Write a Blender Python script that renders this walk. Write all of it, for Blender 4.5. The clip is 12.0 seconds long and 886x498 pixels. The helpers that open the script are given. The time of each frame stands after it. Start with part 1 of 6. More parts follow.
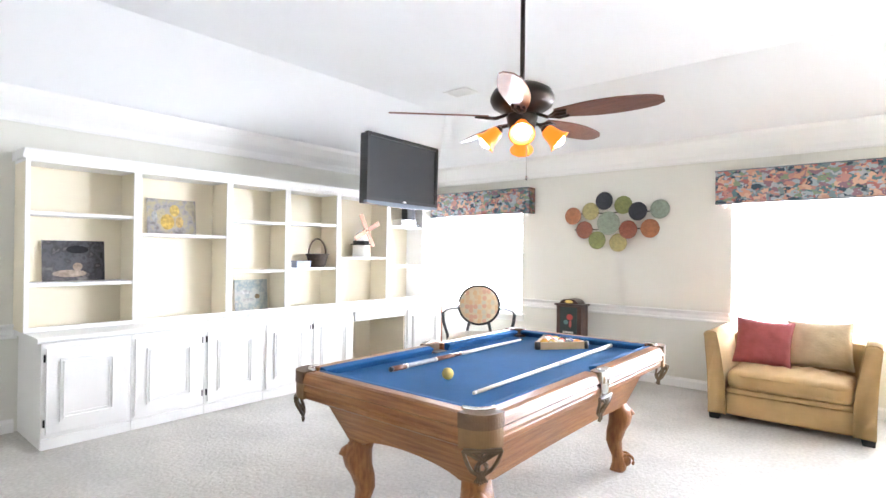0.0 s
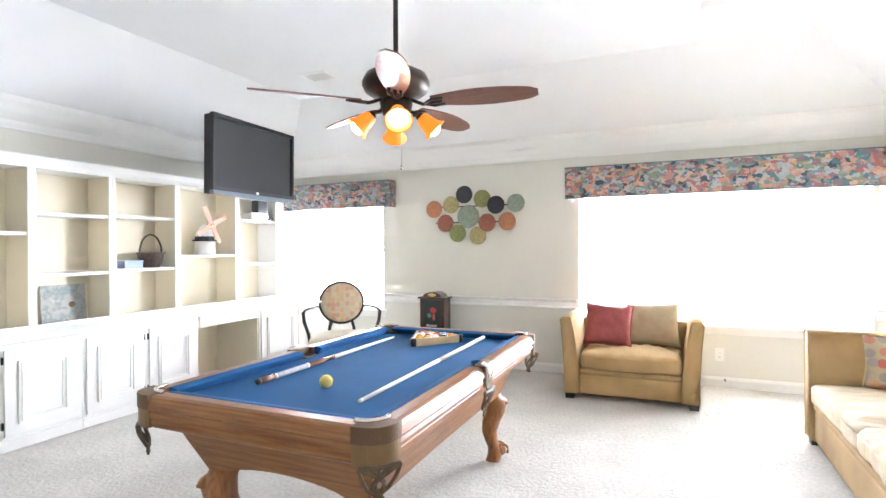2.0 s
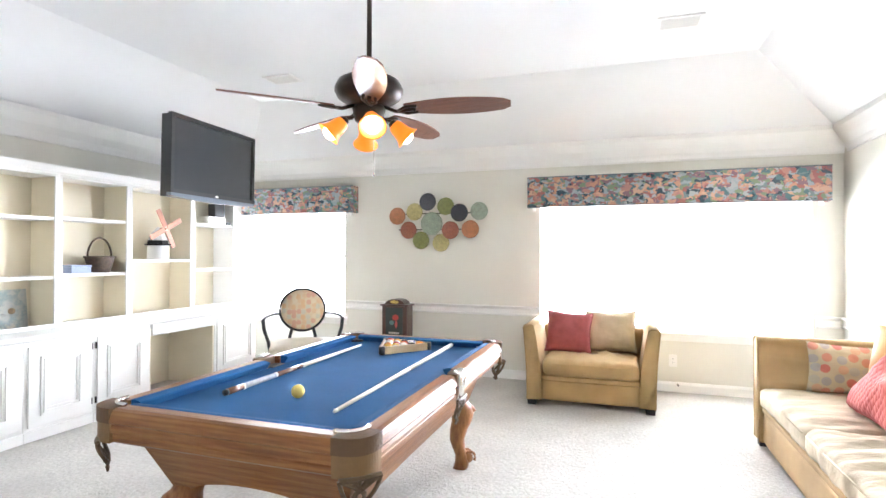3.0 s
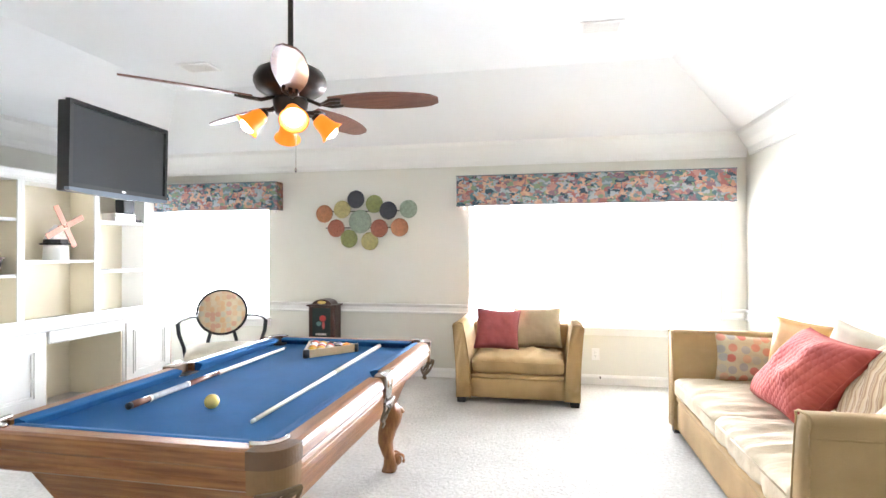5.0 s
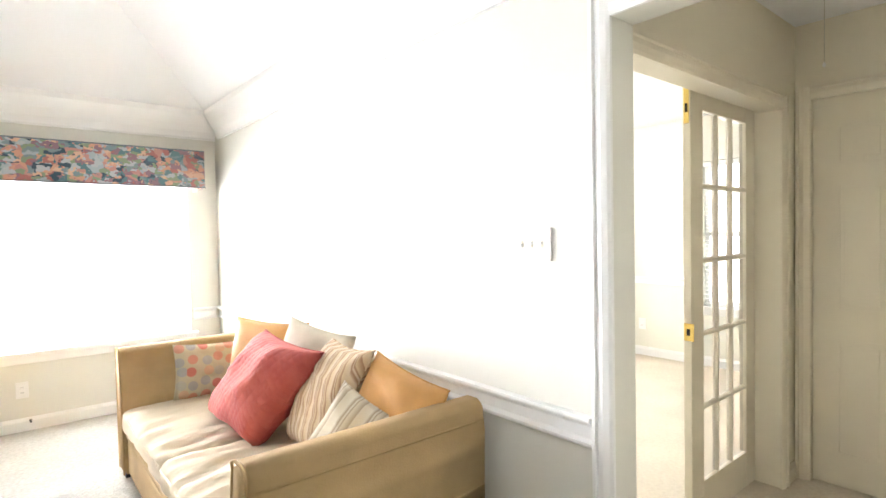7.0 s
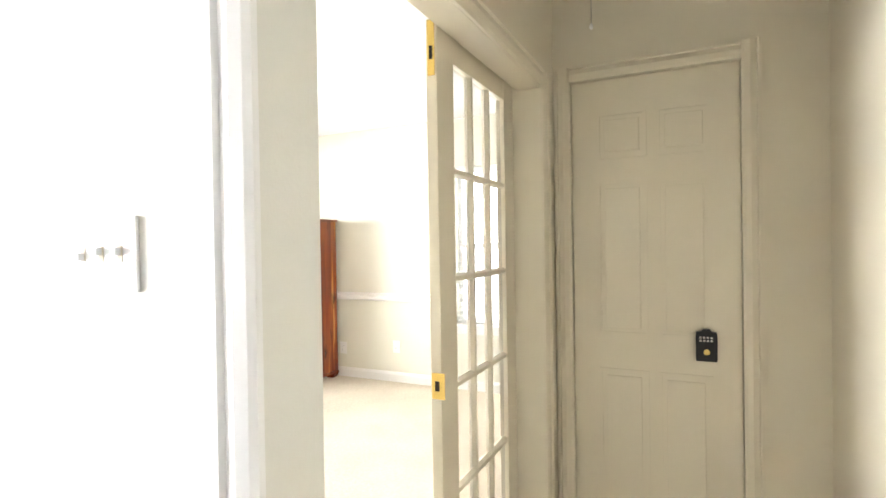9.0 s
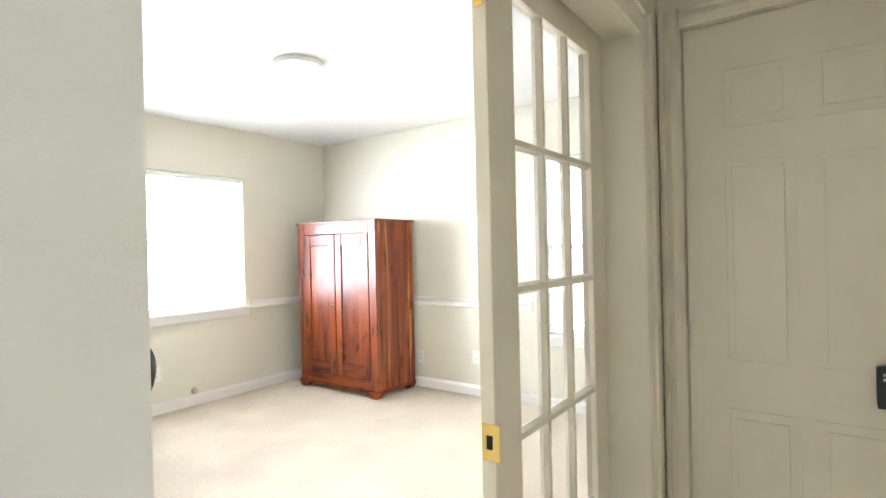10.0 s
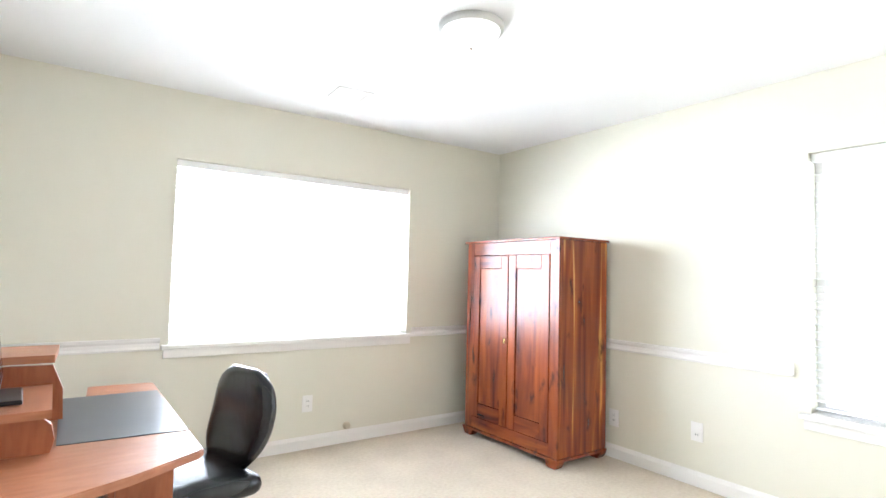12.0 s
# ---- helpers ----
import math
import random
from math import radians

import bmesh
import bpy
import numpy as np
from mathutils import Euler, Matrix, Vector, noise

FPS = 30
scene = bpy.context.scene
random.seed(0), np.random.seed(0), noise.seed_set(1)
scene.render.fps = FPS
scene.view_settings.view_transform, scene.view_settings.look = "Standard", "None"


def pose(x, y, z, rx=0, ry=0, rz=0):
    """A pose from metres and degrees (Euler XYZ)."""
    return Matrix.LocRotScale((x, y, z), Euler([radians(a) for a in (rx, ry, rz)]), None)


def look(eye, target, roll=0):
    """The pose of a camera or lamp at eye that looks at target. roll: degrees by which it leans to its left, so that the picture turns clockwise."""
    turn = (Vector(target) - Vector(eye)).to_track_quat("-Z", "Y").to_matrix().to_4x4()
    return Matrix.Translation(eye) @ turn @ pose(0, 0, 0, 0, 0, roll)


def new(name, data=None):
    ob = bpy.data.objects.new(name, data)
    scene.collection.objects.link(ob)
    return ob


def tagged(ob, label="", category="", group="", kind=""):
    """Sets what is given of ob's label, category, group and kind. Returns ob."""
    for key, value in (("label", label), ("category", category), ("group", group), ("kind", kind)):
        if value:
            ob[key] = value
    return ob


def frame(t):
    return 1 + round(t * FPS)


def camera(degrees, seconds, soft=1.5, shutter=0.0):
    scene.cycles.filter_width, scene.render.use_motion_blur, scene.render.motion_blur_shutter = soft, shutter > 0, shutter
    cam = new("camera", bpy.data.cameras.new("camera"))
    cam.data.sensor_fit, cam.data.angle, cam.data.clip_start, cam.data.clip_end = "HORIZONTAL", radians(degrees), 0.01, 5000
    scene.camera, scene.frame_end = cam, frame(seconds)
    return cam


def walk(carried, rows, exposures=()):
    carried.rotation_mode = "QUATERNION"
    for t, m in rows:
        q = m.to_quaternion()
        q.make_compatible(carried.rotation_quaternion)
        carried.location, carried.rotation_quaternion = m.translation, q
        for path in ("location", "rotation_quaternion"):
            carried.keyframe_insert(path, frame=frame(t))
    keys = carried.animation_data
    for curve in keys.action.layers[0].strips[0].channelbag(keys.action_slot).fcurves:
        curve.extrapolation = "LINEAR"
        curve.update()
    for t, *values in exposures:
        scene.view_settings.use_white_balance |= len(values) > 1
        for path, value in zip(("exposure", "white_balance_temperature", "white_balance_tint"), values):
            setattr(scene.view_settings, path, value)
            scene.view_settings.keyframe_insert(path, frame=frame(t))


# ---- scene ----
cam = camera(80.0, 12.0)
PATH = [
    (0, (1.759, 1.379, 1.32), (0.478, 2.914, 1.335), 0.6),
    (0.5, (1.701, 1.43, 1.294), (0.492, 3.024, 1.303), 0.1),
    (1, (1.65, 1.468, 1.3), (0.554, 3.141, 1.296), -0.4),
    (1.5, (1.598, 1.478, 1.31), (0.648, 3.238, 1.299), -0.6),
    (2, (1.535, 1.455, 1.315), (0.737, 3.289, 1.311), -0.4),
    (2.5, (1.49, 1.419, 1.327), (0.799, 3.295, 1.336), 0.0),
    (4.5, (1.39, 1.426, 1.3), (0.88, 3.36, 1.331), -0.0),
    (5, (1.457, 1.477, 1.327), (1.069, 3.439, 1.34), -0.1),
    (5.5, (1.553, 1.599, 1.351), (1.323, 3.586, 1.353), -0.3),
    (6, (1.592, 1.737, 1.342), (1.83, 3.723, 1.345), -0.3),
    (6.5, (1.63, 1.917, 1.375), (2.482, 3.726, 1.35), -0.5),
    (7, (1.872, 2.094, 1.382), (3.147, 3.633, 1.323), -1.1),
    (7.5, (2.056, 2.212, 1.377), (3.636, 3.436, 1.324), -1.1),
    (7.7, (2.103, 2.279, 1.379), (3.789, 3.353, 1.333), -1.6),
    (9.3, (2.981, 2.529, 1.341), (4.783, 3.395, 1.322), -0.9),
    (9.5, (3.075, 2.546, 1.341), (4.834, 3.498, 1.321), -1.1),
    (10, (3.269, 2.631, 1.335), (4.89, 3.802, 1.33), -1.3),
    (10.5, (3.428, 2.713, 1.333), (4.87, 4.099, 1.362), -0.4),
    (11, (3.708, 2.916, 1.331), (4.966, 4.469, 1.385), 0.5),
    (11.5, (3.905, 3.105, 1.336), (5.050, 4.745, 1.412), 1.0),
    (12, (3.904, 3.311, 1.306), (5.058, 4.942, 1.41), 1.4),
]
walk(cam, [(t, look(eye, target, roll)) for t, eye, target, roll in PATH],
     [(0.0, 1.22, 6180, 13), (0.5, 1.04, 6180, 13), (1.5, 1.06, 6180, 12), (4.5, 1.08, 6220, 11), (6.0, 0.95, 6400, 10), (6.5, 0.84, 6550, 10), (7.0, 0.93, 6600, 10), (7.7, 1.02, 6700, 10), (9.5, 1.10, 6480, 11), (10.0, 0.86, 6150, 10), (10.5, 0.62, 5930, 9), (11.2, 0.68, 5950, 11), (12.0, 0.74, 5930, 11)])

# ---- world and light ----
world = bpy.data.worlds.new("world")
scene.world = world
world.use_nodes = True
wn = world.node_tree
sky = wn.nodes.new("ShaderNodeTexSky")
sky.sky_type = "NISHITA"
sky.sun_disc = False
sky.sun_elevation, sky.sun_rotation = radians(48), radians(200)
wn.links.new(sky.outputs[0], wn.nodes["Background"].inputs[0])
wn.nodes["Background"].inputs[1].default_value = 0.15


def area(name, eye, target, sx, sy, watts, colour):
    data = bpy.data.lights.new(name, "AREA")
    data.shape, data.size, data.size_y, data.energy, data.color = "RECTANGLE", sx, sy, watts, colour
    ob = new(name, data)
    ob.matrix_world = look(eye, target)
    return ob


DAY = (0.93, 0.98, 1.06)
area("daylight_a", (-2.33, 7.50, 1.2), (-2.33, 0, 2.4), 2.4, 2.0, 235, DAY)
area("daylight_b", (1.90, 7.55, 1.2), (1.1, 0, 2.35), 3.1, 2.0, 450, DAY)
area("daylight_c", (5.34, 7.62, 1.4), (5.34, 0, 0.3), 2.7, 1.7, 215, (0.95, 0.985, 1.03))
area("daylight_d", (7.75, 3.95, 1.35), (0, 3.95, 0.2), 1.5, 1.9, 36, (0.95, 0.985, 1.03))


# ---- materials ----
def mat(name, colour, rough=0.6, metal=0.0, var=0.06, scale=8.0, bump=0.0, bscale=60.0, stretch=(1, 1, 1), colour2=None, coat=0.0):
    """A surface with a base colour, soft variation at two scales and fine relief."""
    m = bpy.data.materials.new(name)
    m.use_nodes = True
    nt = m.node_tree
    b = nt.nodes["Principled BSDF"]
    b.inputs["Roughness"].default_value = rough
    b.inputs["Metallic"].default_value = metal
    b.inputs["Coat Weight"].default_value = coat
    tc = nt.nodes.new("ShaderNodeTexCoord")
    mp = nt.nodes.new("ShaderNodeMapping")
    mp.inputs["Scale"].default_value = stretch
    nt.links.new(tc.outputs["Object"], mp.inputs[0])
    n1 = nt.nodes.new("ShaderNodeTexNoise")
    n1.inputs["Scale"].default_value, n1.inputs["Detail"].default_value = scale, 6
    nt.links.new(mp.outputs[0], n1.inputs[0])
    ramp = nt.nodes.new("ShaderNodeMapRange")
    ramp.inputs[1].default_value, ramp.inputs[2].default_value = 0.3, 0.7
    nt.links.new(n1.outputs[0], ramp.inputs[0])
    mix = nt.nodes.new("ShaderNodeMix")
    mix.data_type = "RGBA"
    c2 = colour2 or tuple(max(0.0, c * (1 - 2 * var)) for c in colour)
    mix.inputs[6].default_value, mix.inputs[7].default_value = (*colour, 1), (*c2, 1)
    nt.links.new(ramp.outputs[0], mix.inputs[0])
    nt.links.new(mix.outputs[2], b.inputs["Base Color"])
    if bump:
        n2 = nt.nodes.new("ShaderNodeTexNoise")
        n2.inputs["Scale"].default_value, n2.inputs["Detail"].default_value = bscale, 4
        nt.links.new(mp.outputs[0], n2.inputs[0])
        bp = nt.nodes.new("ShaderNodeBump")
        bp.inputs["Strength"].default_value, bp.inputs["Distance"].default_value = bump, 0.01
        nt.links.new(n2.outputs[0], bp.inputs["Height"])
        nt.links.new(bp.outputs[0], b.inputs["Normal"])
    return m


def wood(name, light, dark, rough=0.35, grain=(18, 18, 1.2), coat=0.3, knots=0.0):
    """Wood with long grain along the stretched axis, fine pores and, where asked, dark knots."""
    m = mat(name, light, rough, 0, 0, 3.0, 0.12, 40, grain, dark, coat)
    if knots:
        nt = m.node_tree
        b = nt.nodes["Principled BSDF"]
        old = b.inputs["Base Color"].links[0].from_socket
        tc = nt.nodes.new("ShaderNodeTexCoord")
        mp = nt.nodes.new("ShaderNodeMapping")
        mp.inputs["Scale"].default_value = (9, 9, 4)
        vo = nt.nodes.new("ShaderNodeTexVoronoi")
        vo.inputs["Scale"].default_value = 1.0
        no = nt.nodes.new("ShaderNodeTexNoise")
        no.inputs["Scale"].default_value = 2.2
        ad = nt.nodes.new("ShaderNodeVectorMath")
        nt.links.new(tc.outputs["Object"], mp.inputs[0])
        nt.links.new(mp.outputs[0], no.inputs[0])
        nt.links.new(mp.outputs[0], ad.inputs[0])
        nt.links.new(no.outputs["Color"], ad.inputs[1])
        nt.links.new(ad.outputs[0], vo.inputs[0])
        mr = nt.nodes.new("ShaderNodeMapRange")
        mr.inputs[1].default_value, mr.inputs[2].default_value, mr.inputs[3].default_value, mr.inputs[4].default_value = 0.08, 0.3, knots, 0.0
        nt.links.new(vo.outputs["Distance"], mr.inputs[0])
        mx = nt.nodes.new("ShaderNodeMix")
        mx.data_type = "RGBA"
        mx.inputs[7].default_value = (0.05, 0.012, 0.006, 1)
        nt.links.new(mr.outputs[0], mx.inputs[0])
        nt.links.new(old, mx.inputs[6])
        nt.links.new(mx.outputs[2], b.inputs["Base Color"])
    return m


def palette(name, colours, scale, rough=0.85, coord="Object", stretch=(1, 1, 1), warp=0.0, kind="VORONOI", bump=0.0):
    """A printed or dyed pattern of flat colour patches."""
    m = bpy.data.materials.new(name)
    m.use_nodes = True
    nt = m.node_tree
    b = nt.nodes["Principled BSDF"]
    b.inputs["Roughness"].default_value = rough
    tc = nt.nodes.new("ShaderNodeTexCoord")
    mp = nt.nodes.new("ShaderNodeMapping")
    mp.inputs["Scale"].default_value = stretch
    nt.links.new(tc.outputs[coord], mp.inputs[0])
    vec = mp.outputs[0]
    if warp:
        no = nt.nodes.new("ShaderNodeTexNoise")
        no.inputs["Scale"].default_value = scale * 0.7
        nt.links.new(vec, no.inputs[0])
        mu = nt.nodes.new("ShaderNodeVectorMath")
        mu.operation = "MULTIPLY_ADD"
        mu.inputs[1].default_value = (warp, warp, warp)
        nt.links.new(no.outputs["Color"], mu.inputs[0])
        nt.links.new(vec, mu.inputs[2])
        vec = mu.outputs[0]
    if kind == "VORONOI":
        tx = nt.nodes.new("ShaderNodeTexVoronoi")
        tx.inputs["Scale"].default_value = scale
        nt.links.new(vec, tx.inputs[0])
        sp = nt.nodes.new("ShaderNodeSeparateColor")
        nt.links.new(tx.outputs["Color"], sp.inputs[0])
        fac = sp.outputs[0]
    else:
        tx = nt.nodes.new("ShaderNodeTexNoise")
        tx.inputs["Scale"].default_value, tx.inputs["Detail"].default_value = scale, 5
        nt.links.new(vec, tx.inputs[0])
        fac = tx.outputs[0]
    cr = nt.nodes.new("ShaderNodeValToRGB")
    cr.color_ramp.interpolation = "CONSTANT" if kind == "VORONOI" else "LINEAR"
    while len(cr.color_ramp.elements) < len(colours):
        cr.color_ramp.elements.new(0.5)
    for k, c in enumerate(colours):
        e = cr.color_ramp.elements[k]
        e.position = k / len(colours) if kind == "VORONOI" else 0.3 + 0.4 * k / max(1, len(colours) - 1)
        e.color = (*c, 1)
    nt.links.new(fac, cr.inputs[0])
    nt.links.new(cr.outputs[0], b.inputs["Base Color"])
    if bump:
        bp = nt.nodes.new("ShaderNodeBump")
        bp.inputs["Strength"].default_value, bp.inputs["Distance"].default_value = bump, 0.01
        nt.links.new(fac, bp.inputs["Height"])
        nt.links.new(bp.outputs[0], b.inputs["Normal"])
    return m


def glow(name, colour, strength):
    m = bpy.data.materials.new(name)
    m.use_nodes = True
    b = m.node_tree.nodes["Principled BSDF"]
    b.inputs["Base Color"].default_value = (*colour, 1)
    b.inputs["Emission Color"].default_value = (*colour, 1)
    b.inputs["Emission Strength"].default_value = strength
    return m


def shag(name, light, dark, relief=0.7):
    """Cut-pile carpet: tufts of about two centimetres, finer yarn, and broad brushed patches."""
    m = mat(name, light, 0.95, 0, 0, 46.0, 0, 60, (1, 1, 1), dark)
    nt = m.node_tree
    b = nt.nodes["Principled BSDF"]
    tc = nt.nodes.new("ShaderNodeTexCoord")
    heights = []
    for scale, amount in ((34.0, 0.018), (120.0, 0.008), (3.0, 0.02)):
        n = nt.nodes.new("ShaderNodeTexNoise")
        n.inputs["Scale"].default_value, n.inputs["Detail"].default_value, n.inputs["Distortion"].default_value = scale, 3, 0.6
        nt.links.new(tc.outputs["Object"], n.inputs[0])
        k = nt.nodes.new("ShaderNodeMath")
        k.operation = "MULTIPLY"
        k.inputs[1].default_value = amount
        nt.links.new(n.outputs[0], k.inputs[0])
        heights.append(k.outputs[0])
    total = heights[0]
    for h in heights[1:]:
        k = nt.nodes.new("ShaderNodeMath")
        nt.links.new(total, k.inputs[0])
        nt.links.new(h, k.inputs[1])
        total = k.outputs[0]
    bp = nt.nodes.new("ShaderNodeBump")
    bp.inputs["Strength"].default_value, bp.inputs["Distance"].default_value = relief, 1.0
    nt.links.new(total, bp.inputs["Height"])
    nt.links.new(bp.outputs[0], b.inputs["Normal"])
    broad = nt.nodes.new("ShaderNodeTexNoise")
    broad.inputs["Scale"].default_value, broad.inputs["Detail"].default_value = 2.2, 4
    nt.links.new(tc.outputs["Object"], broad.inputs[0])
    old = b.inputs["Base Color"].links[0].from_socket
    hs = nt.nodes.new("ShaderNodeHueSaturation")
    mr = nt.nodes.new("ShaderNodeMapRange")
    mr.inputs[1].default_value, mr.inputs[2].default_value, mr.inputs[3].default_value, mr.inputs[4].default_value = 0.35, 0.65, 0.92, 1.06
    nt.links.new(broad.outputs[0], mr.inputs[0])
    nt.links.new(mr.outputs[0], hs.inputs["Value"])
    nt.links.new(old, hs.inputs["Color"])
    nt.links.new(hs.outputs[0], b.inputs["Base Color"])
    return m


def cedar(name, grain, sap, rough=0.26):
    """Varnished red cedar: heartwood and pale sapwood streaks along the grain, with dark knots."""
    m = wood(name, (0.4, 0.1, 0.03), (0.2, 0.04, 0.01), rough, grain, 0.25, 0.9)
    nt = m.node_tree
    b = nt.nodes["Principled BSDF"]
    mix = [n for n in nt.nodes if n.bl_idname == "ShaderNodeMix" and n.inputs[6].links and n.inputs[0].links][-1]
    tc = nt.nodes.new("ShaderNodeTexCoord")
    mp = nt.nodes.new("ShaderNodeMapping")
    mp.inputs["Scale"].default_value = grain
    no = nt.nodes.new("ShaderNodeTexNoise")
    no.inputs["Scale"].default_value, no.inputs["Detail"].default_value, no.inputs["Distortion"].default_value = 1.0, 5, 0.9
    nt.links.new(tc.outputs["Object"], mp.inputs[0])
    nt.links.new(mp.outputs[0], no.inputs[0])
    cr = nt.nodes.new("ShaderNodeValToRGB")
    stops = [(0.30, (0.05, 0.010, 0.005)), (0.42, (0.165, 0.030, 0.010)), (0.54, (0.25, 0.052, 0.014)), (sap - 0.05, (0.32, 0.075, 0.018)), (sap, (0.56, 0.22, 0.05)), (0.88, (0.64, 0.29, 0.075))]
    while len(cr.color_ramp.elements) < len(stops):
        cr.color_ramp.elements.new(0.5)
    for e, (p, c) in zip(cr.color_ramp.elements, stops):
        e.position, e.color = p, (*c, 1)
    nt.links.new(no.outputs[0], cr.inputs[0])
    nt.links.new(cr.outputs[0], mix.inputs[6])
    return m


def dots(name, base, colours, scale, radius, stretch=(1, 1)):
    """Cloth printed with rows of coloured spots, seen on its own xz face."""
    m = bpy.data.materials.new(name)
    m.use_nodes = True
    nt = m.node_tree
    b = nt.nodes["Principled BSDF"]
    b.inputs["Roughness"].default_value = 0.9
    tc = nt.nodes.new("ShaderNodeTexCoord")
    mp = nt.nodes.new("ShaderNodeMapping")
    mp.inputs["Rotation"].default_value = (radians(-90), 0, 0)
    mp.inputs["Scale"].default_value = (stretch[0], stretch[1], 1)
    nt.links.new(tc.outputs["Object"], mp.inputs[0])
    vo = nt.nodes.new("ShaderNodeTexVoronoi")
    vo.voronoi_dimensions = "2D"
    vo.inputs["Scale"].default_value, vo.inputs["Randomness"].default_value = scale, 0.45
    nt.links.new(mp.outputs[0], vo.inputs[0])
    sp = nt.nodes.new("ShaderNodeSeparateColor")
    nt.links.new(vo.outputs["Color"], sp.inputs[0])
    cr = nt.nodes.new("ShaderNodeValToRGB")
    cr.color_ramp.interpolation = "CONSTANT"
    while len(cr.color_ramp.elements) < len(colours):
        cr.color_ramp.elements.new(0.5)
    for k, c in enumerate(colours):
        cr.color_ramp.elements[k].position, cr.color_ramp.elements[k].color = k / len(colours), (*c, 1)
    nt.links.new(sp.outputs[0], cr.inputs[0])
    mr = nt.nodes.new("ShaderNodeMapRange")
    mr.inputs[1].default_value, mr.inputs[2].default_value, mr.inputs[3].default_value, mr.inputs[4].default_value = radius - 0.03, radius + 0.03, 1.0, 0.0
    nt.links.new(vo.outputs["Distance"], mr.inputs[0])
    mx = nt.nodes.new("ShaderNodeMix")
    mx.data_type = "RGBA"
    mx.inputs[6].default_value = (*base, 1)
    nt.links.new(mr.outputs[0], mx.inputs[0])
    nt.links.new(cr.outputs[0], mx.inputs[7])
    nt.links.new(mx.outputs[2], b.inputs["Base Color"])
    no = nt.nodes.new("ShaderNodeTexNoise")
    no.inputs["Scale"].default_value = 14
    nt.links.new(tc.outputs["Object"], no.inputs[0])
    bp = nt.nodes.new("ShaderNodeBump")
    bp.inputs["Strength"].default_value, bp.inputs["Distance"].default_value = 0.5, 0.01
    nt.links.new(no.outputs[0], bp.inputs["Height"])
    nt.links.new(bp.outputs[0], b.inputs["Normal"])
    return m


def quilted(name, colour, colour2, pitch):
    """Cloth stitched in a diamond quilt, seen on its own xz face."""
    m = mat(name, colour, 0.9, 0, 0, 9, 0, 60, (1, 1, 1), colour2)
    nt = m.node_tree
    b = nt.nodes["Principled BSDF"]
    tc = nt.nodes.new("ShaderNodeTexCoord")
    waves = []
    for a in (38, -38):
        mp = nt.nodes.new("ShaderNodeMapping")
        mp.inputs["Rotation"].default_value = (0, radians(a), 0)
        nt.links.new(tc.outputs["Object"], mp.inputs[0])
        w = nt.nodes.new("ShaderNodeTexWave")
        w.wave_profile = "SIN"
        w.inputs["Scale"].default_value, w.inputs["Distortion"].default_value = 0.314 / pitch, 0.6
        nt.links.new(mp.outputs[0], w.inputs[0])
        waves.append(w.outputs["Fac"])
    k = nt.nodes.new("ShaderNodeMath")
    k.operation = "MULTIPLY"
    nt.links.new(waves[0], k.inputs[0])
    nt.links.new(waves[1], k.inputs[1])
    q = nt.nodes.new("ShaderNodeMath")
    q.operation = "POWER"
    q.inputs[1].default_value = 0.45
    nt.links.new(k.outputs[0], q.inputs[0])
    bp = nt.nodes.new("ShaderNodeBump")
    bp.inputs["Strength"].default_value, bp.inputs["Distance"].default_value = 0.32, 0.010
    nt.links.new(q.outputs[0], bp.inputs["Height"])
    nt.links.new(bp.outputs[0], b.inputs["Normal"])
    return m


def striped(name, base, dark, pale, scale):
    """Woven cloth with narrow stripes of two tones along its height."""
    m = bpy.data.materials.new(name)
    m.use_nodes = True
    nt = m.node_tree
    b = nt.nodes["Principled BSDF"]
    b.inputs["Roughness"].default_value = 0.9
    tc = nt.nodes.new("ShaderNodeTexCoord")
    w = nt.nodes.new("ShaderNodeTexWave")
    w.wave_profile = "SAW"
    w.inputs["Scale"].default_value, w.inputs["Distortion"].default_value, w.inputs["Detail"].default_value = scale, 0.35, 2
    nt.links.new(tc.outputs["Object"], w.inputs[0])
    cr = nt.nodes.new("ShaderNodeValToRGB")
    stops = [(0.0, base), (0.30, pale), (0.42, dark), (0.50, pale), (0.56, dark), (0.62, base), (0.86, dark), (0.90, base)]
    while len(cr.color_ramp.elements) < len(stops):
        cr.color_ramp.elements.new(0.5)
    for e, (p, c) in zip(cr.color_ramp.elements, stops):
        e.position, e.color = p, (*c, 1)
    nt.links.new(w.outputs["Fac"], cr.inputs[0])
    nt.links.new(cr.outputs[0], b.inputs["Base Color"])
    no = nt.nodes.new("ShaderNodeTexNoise")
    no.inputs["Scale"].default_value = 60
    nt.links.new(tc.outputs["Object"], no.inputs[0])
    bp = nt.nodes.new("ShaderNodeBump")
    bp.inputs["Strength"].default_value, bp.inputs["Distance"].default_value = 0.3, 0.005
    nt.links.new(no.outputs[0], bp.inputs["Height"])
    nt.links.new(bp.outputs[0], b.inputs["Normal"])
    return m


